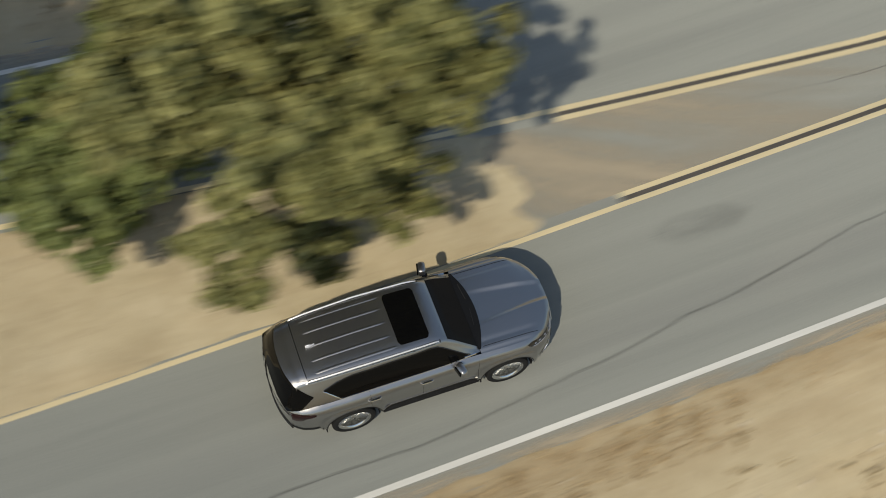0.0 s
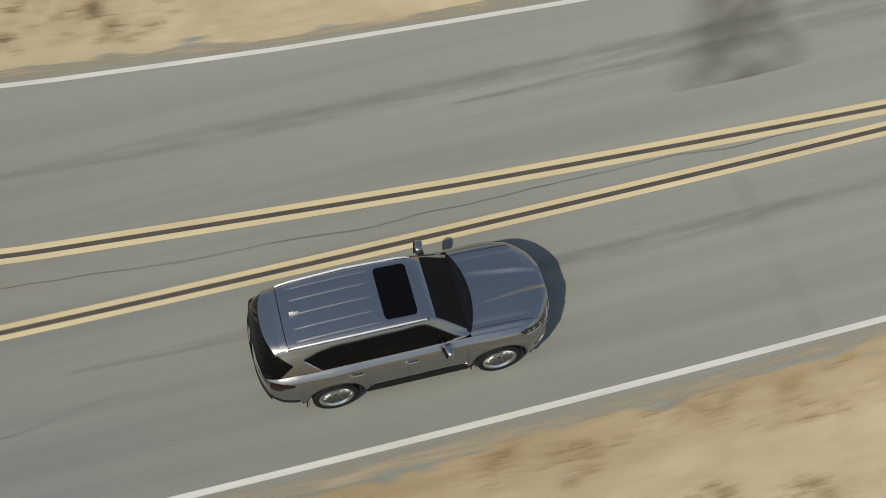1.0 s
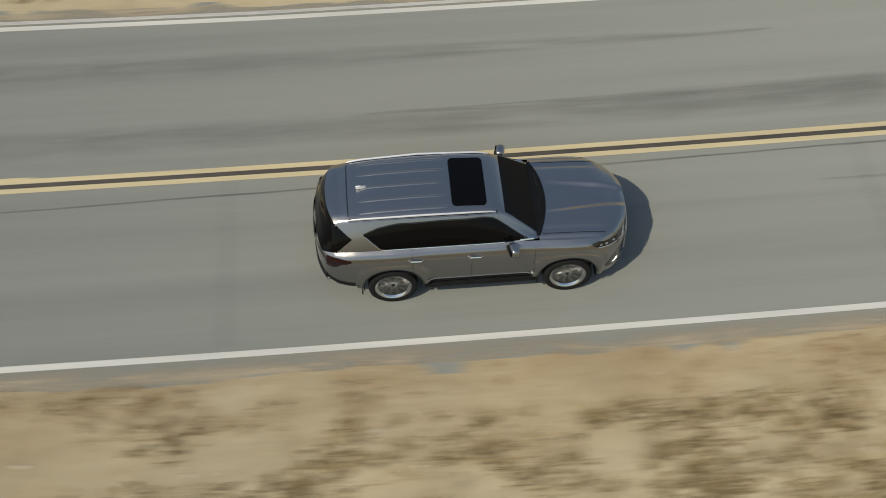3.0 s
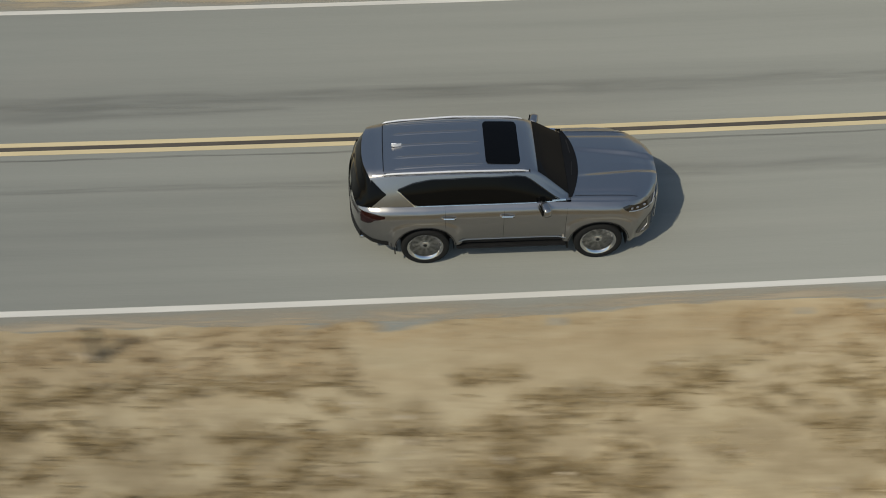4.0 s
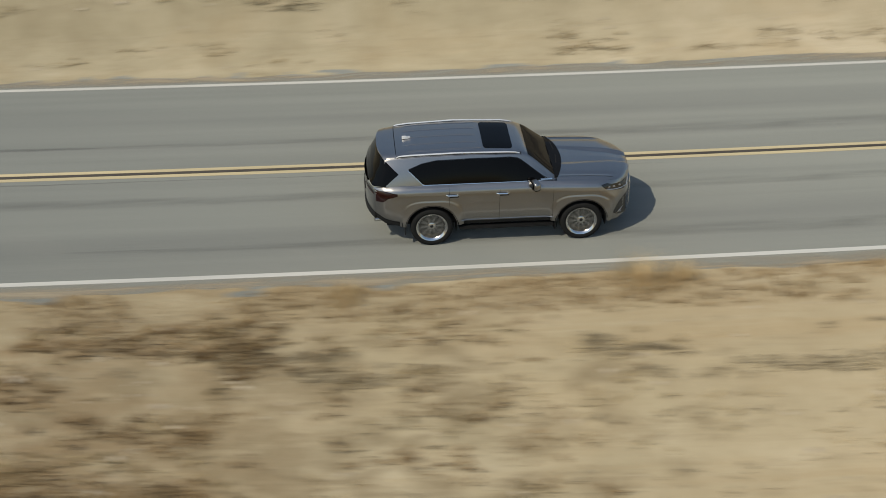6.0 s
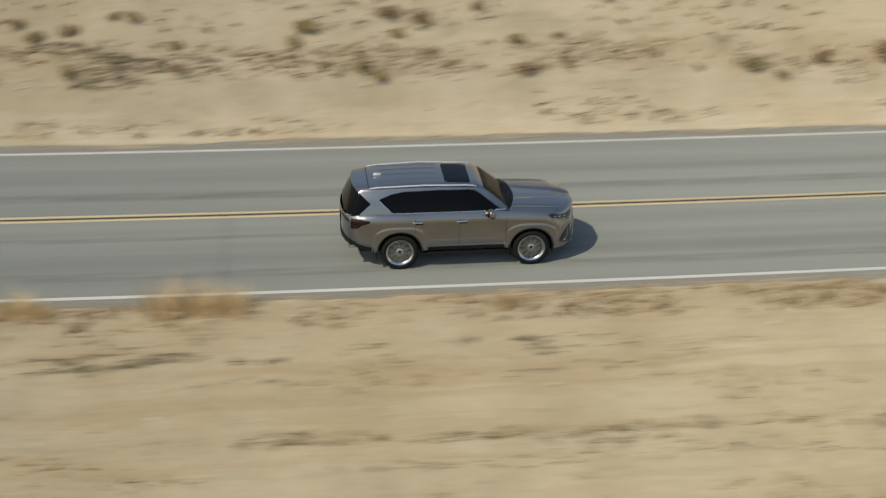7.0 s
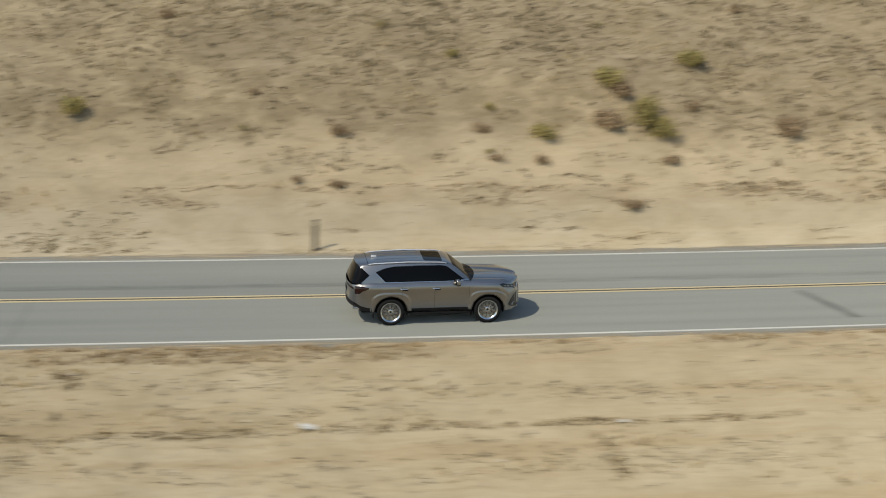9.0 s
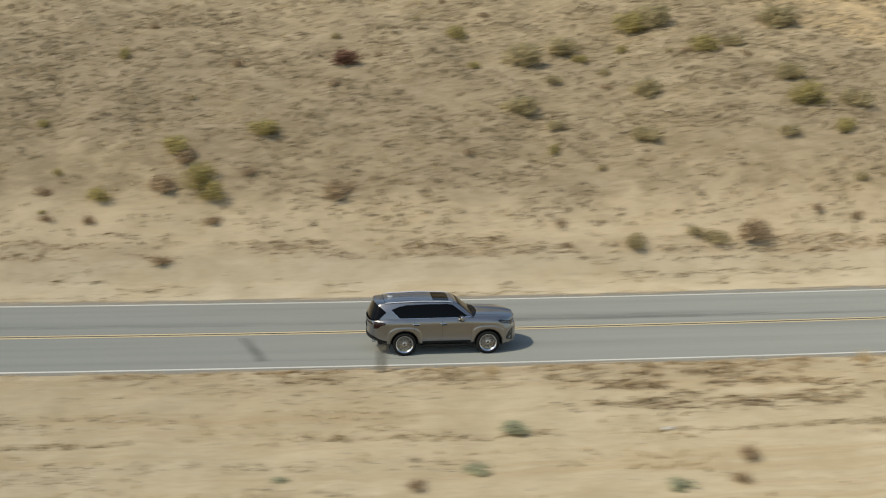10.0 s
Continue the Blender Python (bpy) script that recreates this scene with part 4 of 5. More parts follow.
for s, k in ((49.5, 0), (60.8, 1), (24.8, 2), (121.5, 3), (151.8, 4)):
    verts = [at(s + a, d, 0.0042) for d in np.linspace(-1.7, 1.8, 12) for a in (-0.06 + 0.03 * math.sin(d * 5 + k), 0.0, 0.07 + 0.03 * math.sin(d * 4 + k))]
    uvs = [(d * 2 + 7 * k, v) for d in np.linspace(-1.7, 1.8, 12) for v in (0.0, 0.5, 1.0)]
    faces = [(3 * i + j, 3 * i + 1 + j, 3 * i + 4 + j, 3 * i + 3 + j) for i in range(11) for j in range(2)]
    tagged(new("road_joint", mesh_of("road_joint", verts, faces, OIL, uvs)), "faint dark joint across the lane", "road stain", kind="structure")


def sand_film(name, ss, near, far, label, seed):
    """Blown sand on asphalt, thick along the line near(s) and gone at far(s)."""
    ks = np.linspace(0, 1, 7)
    verts = [at(s, float(near(s)) + (float(far(s)) - float(near(s))) * k, 0.0032) for s in ss for k in ks]
    uvs = [(s + 31 * seed, 0.5 + 0.5 * k) for s in ss for k in ks]
    faces = [(7 * i + j, 7 * i + 7 + j, 7 * i + 8 + j, 7 * i + 1 + j) for i in range(len(ss) - 1) for j in range(6)]
    tagged(new(name, mesh_of(name, verts, faces, SAND, uvs)), label, "sand", kind="structure")


SAND = stain_material("blown_sand", (0.40, 0.325, 0.215), 0.8)
sand_film("sand_film", np.arange(-30, 232, 0.5), near_edge, lambda s: NEAR_LINE - 0.02, "thin sand blown over the asphalt's edge", 1)
sand_film("sand_film", np.arange(-30, 232, 0.5), far_edge, lambda s: far_line(s) + 0.02, "thin sand blown over the asphalt's edge", 2)
ds = np.linspace(0, 1, 9)
ss = np.linspace(-0.5, 13.5, 29)
verts = [at(s, float(lower_yellow(s)) + 0.15 + (float(upper_yellow(s)) - float(lower_yellow(s)) - 0.3) * k, 0.0034) for s in ss for k in ds]
uvs = [(s * 0.7 + 3.0 * k, 0.5 + 0.5 * max(0.0, (s - 2.5) / 11.0) ** 0.8) for s in ss for k in ds]
faces = [(9 * i + j, 9 * i + 9 + j, 9 * i + 10 + j, 9 * i + 1 + j) for i in range(28) for j in range(8)]
tagged(new("sand_film", mesh_of("sand_film", verts, faces, SAND, uvs)), "thin sand spilled from the median between the lines", "sand", kind="structure")


# ---- plants ----
rng = np.random.default_rng(7)


def leaves_mesh(name, centres, outward, size, material, aspect=0.55, droop=0.6):
    """Many small leaves, two triangles each, loosely facing outward."""
    n = len(centres)
    nrm = outward + rng.normal(0, droop, (n, 3))
    nrm /= np.linalg.norm(nrm, axis=1)[:, None] + 1e-9
    a = np.cross(nrm, rng.normal(0, 1, (n, 3)))
    a /= np.linalg.norm(a, axis=1)[:, None] + 1e-9
    b = np.cross(nrm, a)
    sz = (size * rng.uniform(0.6, 1.3, n))[:, None]
    v = np.stack([centres - a * sz, centres - b * sz * aspect + nrm * sz * 0.15, centres + a * sz, centres + b * sz * aspect + nrm * sz * 0.15], 1).reshape(-1, 3)
    f = np.arange(4 * n).reshape(n, 4)
    me = bpy.data.meshes.new(name)
    me.from_pydata(v.tolist(), [], f.tolist())
    me.materials.append(material)
    me.update()
    return me


def tree(name, s, d, crown, height, radius, material, label, seed, leaves=24000, low=1.3):
    """A broad tree: tapered trunk, limbs, and a crown of leaf clumps with gaps."""
    global rng
    rng = np.random.default_rng(seed)
    base = at(s, d, ground_at(s, d) - 0.05)
    foot = new(name)
    foot.location = base
    foot.empty_display_size = 0.3
    tagged(foot, label, "tree")
    trunk = tube_bm([(0, 0, 0), (0.08, 0.03, 0.5), (0.02, 0.1, 1.3), (0.1, 0.05, 2.4), (crown[0] * 0.5, crown[1] * 0.5, 3.6)], [0.34, 0.26, 0.23, 0.19, 0.12], 10)
    part("trunk", trunk, BARK, foot)
    mid = np.array([crown[0], crown[1], (height + low) / 2])
    half = np.array([radius, radius * 0.92, (height - low) / 2])
    lobes = []
    while len(lobes) < 60:
        p = rng.normal(0, 1, 3)
        p[2] = abs(p[2]) if rng.uniform() < 0.3 else p[2]
        p /= np.linalg.norm(p)
        p *= rng.uniform(0.25, 1.0) ** 0.4 * (0.55 if len(lobes) % 3 == 0 else 1.0)
        lump = rng.uniform(0.84, 1.08) + 0.14 * math.sin(3.1 * p[0] + seed) * math.cos(2.7 * p[1] + 2 * seed)
        lobes.append((mid + p * half * lump * 0.84, radius * rng.uniform(0.15, 0.29)))
    for c, _ in lobes[:24]:
        z0 = rng.uniform(0.14, 0.34) * height
        part("limb", tube_bm([(0.08, 0.05, z0), tuple(np.array([0.08, 0.05, z0]) * 0.45 + c * 0.55 + rng.normal(0, 0.12, 3)), tuple(c)], [0.10, 0.055, 0.015], 6), BARK, foot)
    per = leaves // (60 * 15)
    cs, out = [], []
    for c, big in lobes:
        for _ in range(15):
            w = rng.normal(0, 1, 3)
            w /= np.linalg.norm(w)
            sprig = c + w * big * rng.uniform(0.5, 1.3) * np.array([1, 1, 0.85])
            r = rng.uniform(0.12, 0.29) * radius / 3.4
            p = rng.normal(0, 1, (per, 3))
            p /= np.linalg.norm(p, axis=1)[:, None]
            p *= (rng.uniform(0.1, 1, per) ** 0.5)[:, None] * np.array([r, r, r * 0.8])
            cs.append(sprig + p)
            out.append(p / r + w * 0.6 + (sprig - mid) / half * 0.4 + np.array([0, 0, 0.4]))
    crown_ob = new("crown", leaves_mesh("crown", np.concatenate(cs), np.concatenate(out), 0.105, material))
    crown_ob.parent = foot
    return foot


tree("tree", -0.75, 3.4, (0.0, 0.1, 0), 10.0, 4.0, OAK_LEAF, "broad olive-green tree on the earth median", 11, 78000, 0.7)
tree("tree", -4.2, 5.2, (0.0, 0.0, 0), 4.7, 2.35, GREEN_LEAF, "smaller dark green tree on the earth median", 12, 27000, 0.5)


tree("tree", -8.9, 6.3, (0.0, 0.0, 0), 9.3, 3.2, OAK_LEAF, "olive-green tree farther back on the earth median", 15, 26000, 0.9)


def shrub_mesh(material, seed, n=1100, flat=0.75, leaf=0.05):
    global rng
    rng = np.random.default_rng(seed)
    cs, out = [], []
    lobes = [(np.array([rng.uniform(-0.28, 0.28), rng.uniform(-0.25, 0.25), rng.uniform(0.12, 0.34) * flat]), rng.uniform(0.16, 0.27)) for _ in range(9)]
    for c, r in lobes:
        p = rng.normal(0, 1, (n // 9, 3))
        p /= np.linalg.norm(p, axis=1)[:, None]
        p *= (rng.uniform(0.3, 1.1, len(p)) ** 0.6)[:, None] * r
        q = c + p
        q[:, 2] = np.abs(q[:, 2])
        cs.append(q)
        out.append(p / r + np.array([0, 0, 0.4]))
    return leaves_mesh("shrub", np.concatenate(cs), np.concatenate(out), leaf, material, 0.4, 0.8)


def stems_mesh(seed):
    r = np.random.default_rng(seed)
    bm = bmesh.new()
    for _ in range(9):
        a, w = r.uniform(0, math.tau), r.uniform(0.12, 0.34)
        tube_bm([(0.02 * math.cos(a), 0.02 * math.sin(a), -0.05), (w * 0.5 * math.cos(a), w * 0.5 * math.sin(a), 0.14), (w * math.cos(a), w * math.sin(a), r.uniform(0.2, 0.42))], [0.018, 0.012, 0.005], 4, bm)
    me = bpy.data.meshes.new("stems")
    bm.to_mesh(me)
    bm.free()
    me.materials.append(BARK)
    return me


KINDS = {
    "sage": ([shrub_mesh(SAGE, 40 + k, 1100, (0.6, 0.8, 0.5)[k]) for k in range(3)], "grey-green desert shrub on sandy earth", "shrub"),
    "yellow": ([shrub_mesh(YELLOW_GREEN, 50 + k, 1200, (0.8, 0.9, 0.7)[k], 0.042) for k in range(3)], "rounded yellow-green desert shrub on sandy earth", "shrub"),
    "grey": ([shrub_mesh(GREY_TWIG, 60 + k, 900, (0.6, 0.5, 0.7)[k], 0.05) for k in range(3)], "grey-brown dead shrub on sandy earth", "dead shrub"),
    "rust": ([shrub_mesh(RUST_TWIG, 70, 900, 1.0, 0.05)], "round red-brown tumbleweed on the hillside", "tumbleweed"),
    "green": ([shrub_mesh(DUSTY_GREEN, 80 + k, 800, (0.4, 0.5)[k], 0.06) for k in range(2)], "low dusty green plant on sandy earth", "plant"),
}
STEMS = [stems_mesh(90 + k) for k in range(3)]


def shrub(kind, s, d, size, seed):
    meshes, label, category = KINDS[kind]
    r = random.Random(seed)
    ob = new("shrub" if kind != "rust" else "tumbleweed", meshes[seed % len(meshes)])
    k = size * 1.12
    ob.matrix_basis = Matrix.Translation(at(s, d, ground_at(s, d) - 0.02 * size)) @ pose(0, 0, 0, 0, 0, r.uniform(0, 360)) @ Matrix.Diagonal((k, k * r.uniform(0.8, 1.0), k * r.uniform(0.85, 1.1) * (0.5 if kind == "green" else 1), 1))
    tagged(ob, label, category, "shrubs on the roadside")
    st = new("woody_base", STEMS[seed % 3])
    st.parent = ob


SHRUBS = {
    "yellow": "135.8 11.8 1.33; 176.3 14.8 1.64; 174.0 11.4 1.56; 173.5 12.0 1.9; 172.3 13.6 1.5; 169.3 11.4 1.16; 169.2 21.4 0.9; 192.4 22.1 1.01; 199.1 22.2 1.84; 202.7 17.0 2.03; 203.6 14.8 1.24; 186.2 24.7 1.32; 189.4 14.4 0.77; 151.6 12.4 1.37; 143.1 13.7 2.8; 140.6 13.7 2.8; 142.0 13.2 2.6; 141.2 14.4 2.8; 145.4 12.2 1.43; 196.0 24.8 2.4",
    "sage": "141.9 14.0 2.6; 144.6 13.0 1.74; 139.6 14.1 2.0; 188.3 17.1 2.12; 189.3 21.4 2.12; 191.6 23.0 2.04; 194.8 18.2 1.79; 202.4 19.0 1.68; 205.1 16.9 1.66; 200.7 14.5 1.35; 193.8 14.9 1.44; 200.8 22.7 1.35; 204.3 25.4 2.69; 197.2 25.0 2.2; 195.4 9.1 1.17; 194.6 9.4 0.85; 191.9 8.9 1.09; 136.3 8.6 0.8; 190.4 19.7 1.11; 189.8 15.7 0.91",
    "grey": "140.5 8.8 1.0; 137.1 8.3 0.44; 138.4 8.8 0.53; 171.9 11.7 1.33; 167.0 11.8 0.73; 174.1 10.3 0.71; 174.8 20.4 0.71; 175.6 12.5 0.73; 179.5 11.5 1.43; 197.1 9.2 1.72; 188.8 9.9 0.62; 188.9 8.9 0.56; 200.6 10.5 0.67; 202.2 10.1 0.62; 161.5 11.7 0.85; 159.8 9.6 0.57; 161.3 9.3 0.61; 172.2 8.5 0.75; 190.9 -7.5 0.81; 190.3 -8.6 0.65; 181.0 -8.4 0.65; 172.9 13.2 1.2",
    "green": "184.1 -5.7 1.26; 182.8 -7.5 1.0; 177.1 -7.9 0.66; 188.5 -8.8 1.01",
    "rust": "180.0 20.8 1.7",
}
SHRUBS["sage"] += "; 116.9 8.7 0.60; 115.9 9.7 0.75; 123.4 9.9 0.75; 123.1 9.5 0.52; 125.0 8.7 0.68; 125.4 8.4 0.52; 130.8 8.8 0.45; 119.8 9.4 0.52; 129.4 9.4 0.52; 118.6 10.1 0.52; 124.3 8.5 0.30; 126.0 9.6 0.45; 130.7 9.5 0.38; 134.7 8.5 0.30; 123.9 8.8 0.38; 132.3 10.5 0.45; 120.7 9.9 0.30; 138.7 8.9 0.30"
SHRUBS["grey"] += "; 116.9 9.9 0.60; 126.9 10.1 0.75; 129.6 8.6 0.68; 119.9 8.7 0.60; 128.5 10.3 0.52; 118.1 10.1 0.38; 127.0 9.1 0.38; 115.4 10.1 0.45"
SHRUBS["green"] += "; 6.9 3.85 0.3; 8.1 3.75 0.2"
SHRUBS["grey"] += "; 9.6 8.9 0.8; 3.2 9.9 0.9; 13.5 9.0 0.5"
seed = 0
for kind, text in SHRUBS.items():
    for item in text.split(";"):
        s, d, size = (float(v) for v in item.split())
        seed += 1
        shrub(kind, s, d, size, seed)
# the rest of the hillside, thinly grown
r = random.Random(4)
for k in range(150):
    s, d = r.uniform(95, 240), r.uniform(9.5, 38)
    if r.random() < 0.35 + 0.02 * d:
        shrub(r.choice(("sage", "grey", "grey", "yellow")), s, d, r.uniform(0.3, 0.8), 300 + k)


def blades(name, spots, height, spread, count, material, label, seed, width=0.02):
    """Tufts of dry blades at spots (s, d, scale), all in one mesh."""
    q = np.random.default_rng(seed)
    n = len(spots)
    base = np.array([at(s, d, z - 0.01) for (s, d, _), z in zip(spots, ground_z(spots[:, 0], spots[:, 1]))])
    base = np.repeat(base, count, 0)
    sc = np.repeat(spots[:, 2], count)[:, None]
    m = n * count
    ang, lean = q.uniform(0, math.tau, m), q.uniform(0.2, 1.0, m)
    way = np.stack([np.cos(ang), np.sin(ang), np.zeros(m)], 1)
    foot = base + way * (q.uniform(0, 0.5, m) * spread)[:, None] * sc
    tip = foot + (way * (lean * spread)[:, None] + np.array([0, 0, 1]) * (height * q.uniform(0.5, 1.1, m) * (1.15 - 0.6 * lean))[:, None]) * sc
    sidev = np.stack([-np.sin(ang), np.cos(ang), np.zeros(m)], 1) * width * sc
    v = np.stack([foot - sidev, foot + sidev, tip], 1).reshape(-1, 3)
    me = bpy.data.meshes.new(name)
    me.from_pydata(v.tolist(), [], np.arange(3 * m).reshape(m, 3).tolist())
    me.materials.append(material)
    me.update()
    tagged(new(name, me), label, "grass", kind="stuff")


def scatter(n, s0, s1, d0, d1, seed, keep, lo=0.5, hi=1.3):
    q = np.random.default_rng(seed)
    s, d = q.uniform(s0, s1, n), q.uniform(d0, d1, n)
    ok = q.uniform(0, 1, n) < keep(s, d)
    return np.stack([s, d, q.uniform(lo, hi, n)], 1)[ok]


patchy = lambda a, b, t: lambda s, d: smooth(t, t + 0.35, value_noise(s * a, d * b, 41) * 0.6 + value_noise(s * a * 3.1, d * b * 3.1, 42) * 0.4)
blades("dead_grass", scatter(70000, 92, 240, 9.8, 34, 1, lambda s, d: patchy(0.5, 0.7, -0.15)(s, d) * (0.35 + 0.65 * smooth(130, 165, s))), 0.16, 0.16, 6, HILL_GRASS, "grey-brown dead grass on the hillside", 1, 0.03)
blades("dry_grass", scatter(30000, 92, 240, 8.5, 34, 2, patchy(0.35, 0.5, 0.1)), 0.2, 0.14, 6, STRAW, "straw-coloured dry grass on the hillside", 2, 0.022)
blades("dead_grass", scatter(72000, 46, 117, -14, -3.2, 3, lambda s, d: patchy(0.9, 2.4, -0.2)(s, d) * smooth(112, 84, s) * smooth(46, 54, s)), 0.12, 0.17, 6, DEAD_GRASS, "brown dead grass beside the road", 3, 0.035)
blades("dry_grass", scatter(30000, 40, 230, -14, -2.9, 4, patchy(0.25, 0.9, 0.15)), 0.14, 0.15, 6, STRAW, "straw-coloured dry grass beside the road", 4, 0.025)
blades("dry_grass", scatter(14000, -20, 200, -3.25, -2.38, 5, patchy(0.5, 0.6, -0.2)), 0.13, 0.1, 6, RUST_STRAW, "low rusty dry grass along the asphalt's edge", 5, 0.02)
blades("dead_grass", scatter(16000, -20, 46, -9, -2.6, 6, patchy(0.6, 0.9, 0.25)), 0.13, 0.15, 6, DEAD_GRASS, "brown dead grass beside the road", 6, 0.03)
blades("rusty_grass", scatter(5500, 184.5, 199, -5.0, -2.9, 7, lambda s, d: patchy(0.6, 2.2, -0.1)(s, d) * smooth(184.5, 187, s) * smooth(199, 193, s)), 0.07, 0.14, 5, RUST_STRAW, "rusty brown dry grass beside the road", 7, 0.03)
blades("dead_grass", scatter(9000, -14, 70, 6.6, 13, 8, lambda s, d: patchy(0.5, 0.7, 0.1)(s, d) * (d > far_edge(s) + 0.3)), 0.14, 0.15, 6, DEAD_GRASS, "brown dead grass on the far verge", 8, 0.03)
blades("dead_grass", scatter(26000, 70, 235, 6.9, 9.8, 9, patchy(0.35, 1.5, 0.12)), 0.08, 0.13, 6, DEAD_GRASS, "thin dead grass at the foot of the bank", 9, 0.025)


blades("dead_grass", scatter(3600, 122, 205, -6.05, -5.75, 10, patchy(0.3, 1.0, -0.35)), 0.06, 0.1, 6, DEAD_GRASS, "dark line of dead grass along the row of blocks", 10, 0.025)
blades("rusty_grass", scatter(9000, 100, 235, 8.6, 9.4, 11, patchy(0.25, 1.0, 0.0)), 0.1, 0.12, 6, RUST_STRAW, "thin rusty grass along the foot of the bank", 11, 0.025)


blades("dead_grass", scatter(34000, 100, 232, -13, -2.9, 13, patchy(0.10, 1.5, 0.05)), 0.06, 0.14, 6, HILL_GRASS, "thin flattened dead grass on sandy earth", 13, 0.025)
blades("dead_grass", scatter(9000, 70, 235, 6.35, 6.95, 17, lambda s, d: patchy(0.15, 0.4, 0.0)(s, d) * (d > far_edge(s) - 0.08), 0.4, 1.0), 0.06, 0.11, 6, DEAD_GRASS, "thin brown grass along the far edge of the asphalt", 17, 0.022)
blades("rusty_grass", scatter(26000, 84, 112, -10, -3.2, 14, lambda s, d: patchy(0.9, 2.2, -0.1)(s, d) * smooth(85, 95, s) * smooth(111, 97, s)), 0.13, 0.16, 6, RUST_TWIG_STRAW, "rusty brown dead grass beside the road", 14, 0.03)
blades("dead_grass", scatter(9000, 103, 128, -4.7, -3.7, 21, patchy(0.5, 2.0, 0.12), 0.4, 1.0), 0.05, 0.15, 6, HILL_GRASS, "olive-brown streak of flattened grass beside the road", 21, 0.028)
blades("dead_grass", scatter(9000, 100, 122, 8.3, 9.6, 22, patchy(0.5, 2.0, 0.05), 0.4, 1.0), 0.06, 0.15, 6, HILL_GRASS, "brown streaks of dead grass at the foot of the bank", 22, 0.028)
gullies = [[[146.0, -6.1], [146.0, -7.3]], [[150.5, -6.1], [150.8, -7.2]], [[167.3, -6.1], [167.5, -8.2]], [[153.6, -3.6], [153.9, -4.1]]]
spots = np.concatenate([np.stack([np.linspace(a[0], b[0], 110) + np.random.default_rng(61).normal(0, 0.16, 110), np.linspace(a[1], b[1], 110) + np.random.default_rng(62).normal(0, 0.15, 110), np.random.default_rng(63).uniform(0.4, 1.0, 110)], 1) for a, b in gullies])
blades("dead_grass", spots, 0.1, 0.12, 6, DEAD_GRASS, "dead grass along shallow ruts in the earth", 12, 0.025)


blades("dry_grass", scatter(16000, -20, 215, -2.85, -2.2, 15, patchy(0.4, 0.5, -0.5), 0.3, 1.0), 0.05, 0.1, 6, RUST_STRAW, "thin rusty dry grass creeping over the asphalt's edge", 15, 0.018)
blades("dead_grass", scatter(75000, 140, 250, 13.5, 42, 16, lambda s, d: patchy(0.4, 0.8, -0.35)(s, d) * smooth(140, 170, s) * smooth(250, 225, s) * smooth(42, 32, d) * smooth(13.5, 16, d)), 0.1, 0.14, 6, HILL_GRASS, "dull grey-brown dead grass on the upper hillside", 16, 0.026)


def tall_tuft(s, d, size, seed):
    q = np.random.default_rng(seed)
    m = 130
    ang, rad = q.uniform(0, math.tau, m), q.uniform(0, 0.45, m) ** 0.8
    way = np.stack([np.cos(ang), np.sin(ang), np.zeros(m)], 1)
    foot = way * rad[:, None]
    tip = foot + way * q.uniform(0.05, 0.5, m)[:, None] + np.array([0, 0, 1]) * q.uniform(0.25, 0.85, m)[:, None]
    sidev = np.stack([-np.sin(ang), np.cos(ang), np.zeros(m)], 1) * 0.02
    me = bpy.data.meshes.new("grass_tuft")
    me.from_pydata((np.stack([foot - sidev, foot + sidev, tip], 1).reshape(-1, 3) * size).tolist(), [], np.arange(3 * m).reshape(m, 3).tolist())
    me.materials.append(TUFT_STRAW)
    ob = new("grass_tuft", me)
    ob.location = at(s, d, ground_at(s, d) - 0.02)
    tagged(ob, "tall straw-coloured grass tuft at the road's edge", "grass tuft", "tufts at the road's edge")


for k, (s, d, size) in enumerate(((110.6, -2.55, 0.75), (111.3, -2.6, 0.55), (117.5, -2.5, 0.7), (118.0, -2.6, 0.5), (120.4, -2.5, 0.85), (121.1, -2.55, 0.9), (121.8, -2.6, 0.7), (105.2, -2.75, 0.5), (127.3, -2.75, 0.45), (183.9, -2.75, 0.4), (196.6, -2.7, 0.5))):
    tall_tuft(s, d, size, 200 + k)


# ---- stones and posts ----
def rubble(n, s0, s1, d0, d1, seed, label):
    q = np.random.default_rng(seed)
    s, d = q.uniform(s0, s1, n), q.uniform(d0, d1, n)
    z = ground_z(s, d)
    size = 0.02 + 0.075 * q.uniform(0, 1, n) ** 3
    octa = np.array([(1, 0, 0), (-1, 0, 0), (0, 1, 0), (0, -1, 0), (0, 0, 0.7), (0, 0, -0.7)])
    tri = np.array([(0, 2, 4), (2, 1, 4), (1, 3, 4), (3, 0, 4), (2, 0, 5), (1, 2, 5), (3, 1, 5), (0, 3, 5)])
    base = np.array([at(a, b, c) for a, b, c in zip(s, d, z)])
    v = base[:, None] + octa[None] * size[:, None, None] * q.uniform(0.6, 1.5, (n, 6, 1))
    f = (tri[None] + 6 * np.arange(n)[:, None, None]).reshape(-1, 3)
    tagged(new("rubble", mesh_of("rubble", v.reshape(-1, 3), f.tolist(), STONE)), label, "stones", kind="stuff")


rubble(6000, 60, 235, 6.8, 26, 1, "small pale stones on the bank")
rubble(5000, 0, 230, -12, -2.7, 2, "small pale stones beside the road")


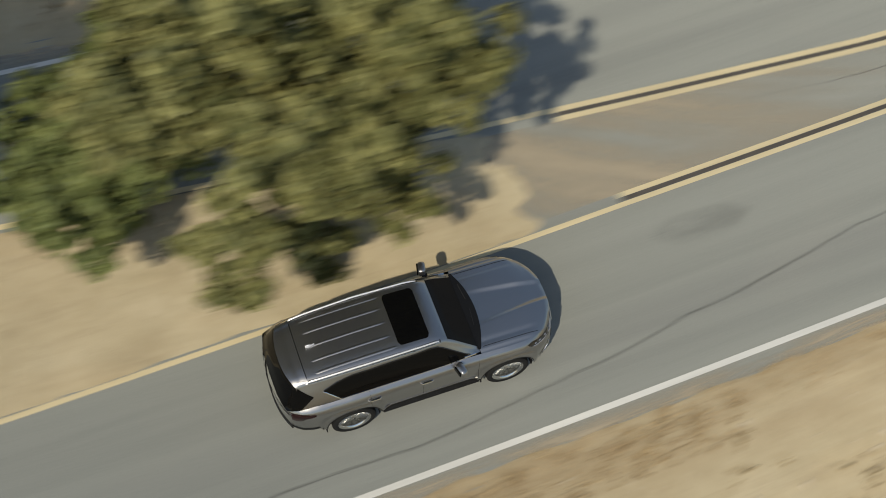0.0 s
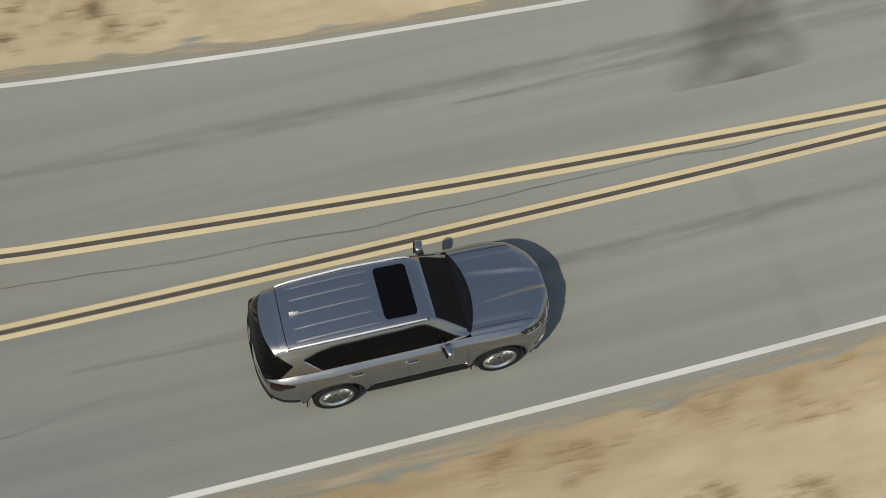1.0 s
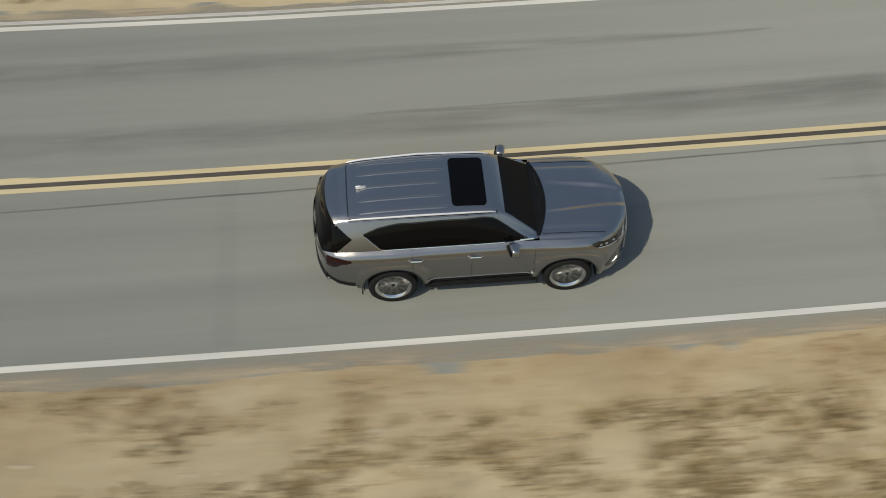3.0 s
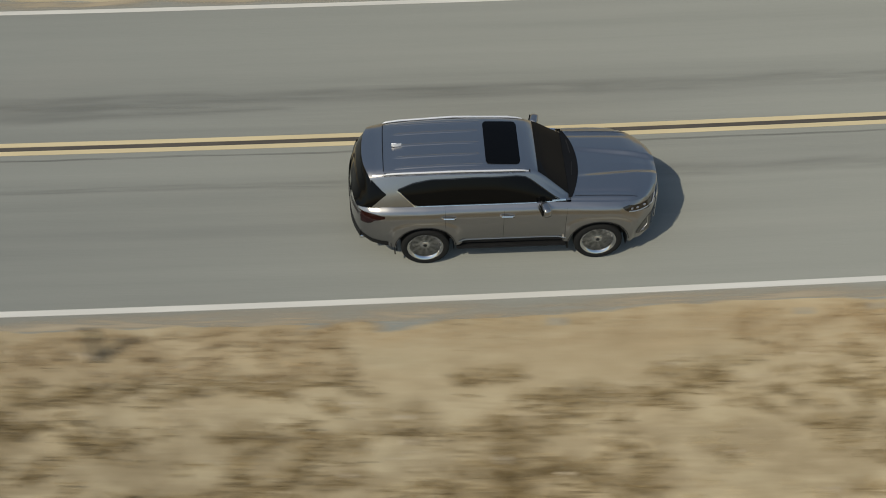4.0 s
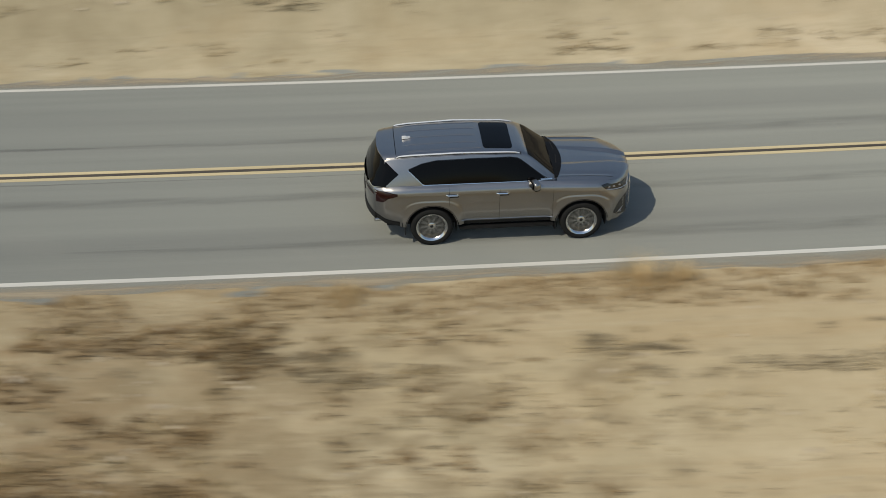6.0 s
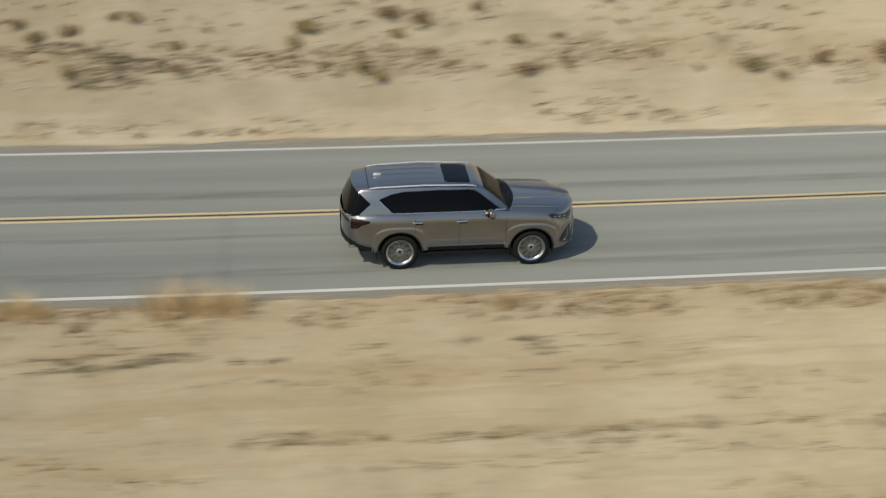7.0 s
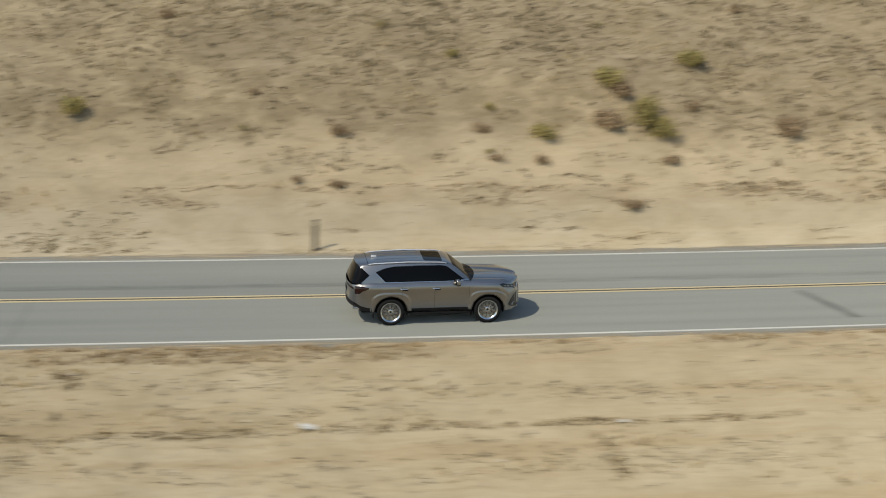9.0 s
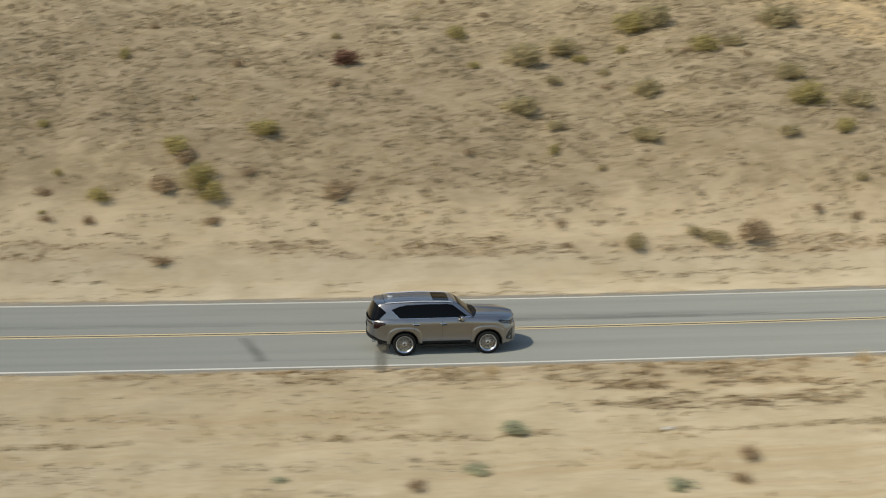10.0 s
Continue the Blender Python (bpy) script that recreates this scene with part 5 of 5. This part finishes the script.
def block(s, d, size, seed):
    q = random.Random(seed)
    bm = bmesh.new()
    bmesh.ops.create_cube(bm, size=1, matrix=Matrix.Diagonal((0.42 * size, 0.2 * size, 0.11 * size, 1)))
    bmesh.ops.bevel(bm, geom=bm.edges[:], offset=0.035 * size, segments=2, affect="EDGES")
    for v in bm.verts:
        v.co += Vector((q.uniform(-1, 1), q.uniform(-1, 1), q.uniform(-1, 1))) * 0.014 * size
    me = bpy.data.meshes.new("concrete_block")
    bm.to_mesh(me)
    bm.free()
    me.materials.append(CONCRETE)
    ob = new("concrete_block", me)
    ob.matrix_basis = Matrix.Translation(at(s, d, ground_at(s, d) + 0.06 * size)) @ pose(0, 0, 0, q.uniform(-8, 8), q.uniform(-8, 8), q.uniform(-15, 15) + math.degrees(BEND * s))
    tagged(ob, "pale broken concrete block lying on the earth", "concrete block", "row of pale blocks")


for k, (s, d, size) in enumerate(((139.5, -6.0, 1.0), (143.3, -5.95, 1.0), (144.4, -5.9, 0.6), (147.0, -5.95, 1.0), (150.9, -5.95, 0.95), (159.9, -5.9, 0.95), (168.0, -5.95, 0.55), (188.9, -5.9, 0.7))):
    block(s, d, size, k)


def marker_post(s, d, height):
    foot = new("marker_post")
    foot.empty_display_size = 0.2
    foot.matrix_basis = Matrix.Translation(at(s, d, ground_at(s, d) - 0.03)) @ pose(0, 0, 0, 0, 1.5, math.degrees(BEND * s))
    tagged(foot, "weathered brown marker post standing beside the road", "marker post", "marker posts")
    part("post", box_bm(0, 0, height / 2, 0.17, 0.05, height, 0.012), POST_MAT, foot)
    part("reflector", box_bm(0, -0.03, height - 0.14, 0.11, 0.01, 0.14, 0.003), plain("dull_reflector", (0.30, 0.26, 0.16), 0.4), foot)
    part("collar", box_bm(0, 0, 0.05, 0.2, 0.08, 0.10, 0.015), POST_MAT, foot)


for s, d, h in ((13.4, -2.85, 0.85), (65.2, -2.85, 0.85), (160.4, 6.85, 1.15), (180.3, -2.65, 1.0)):
    marker_post(s, d, h)


# ---- what moves ----
def motions():
    walk(CAR, CAR_ROWS)
    gone = lambda t: 17.75 * t + 0.05 * t * t
    steps = [k / 30 for k in range(301)]
    for wheel, x, side in WHEELS:
        walk(wheel, [(t, pose(x, side * 0.85, HUB_Z, 0, math.degrees(gone(t) / 0.41), 0)) for t in steps])


motions()
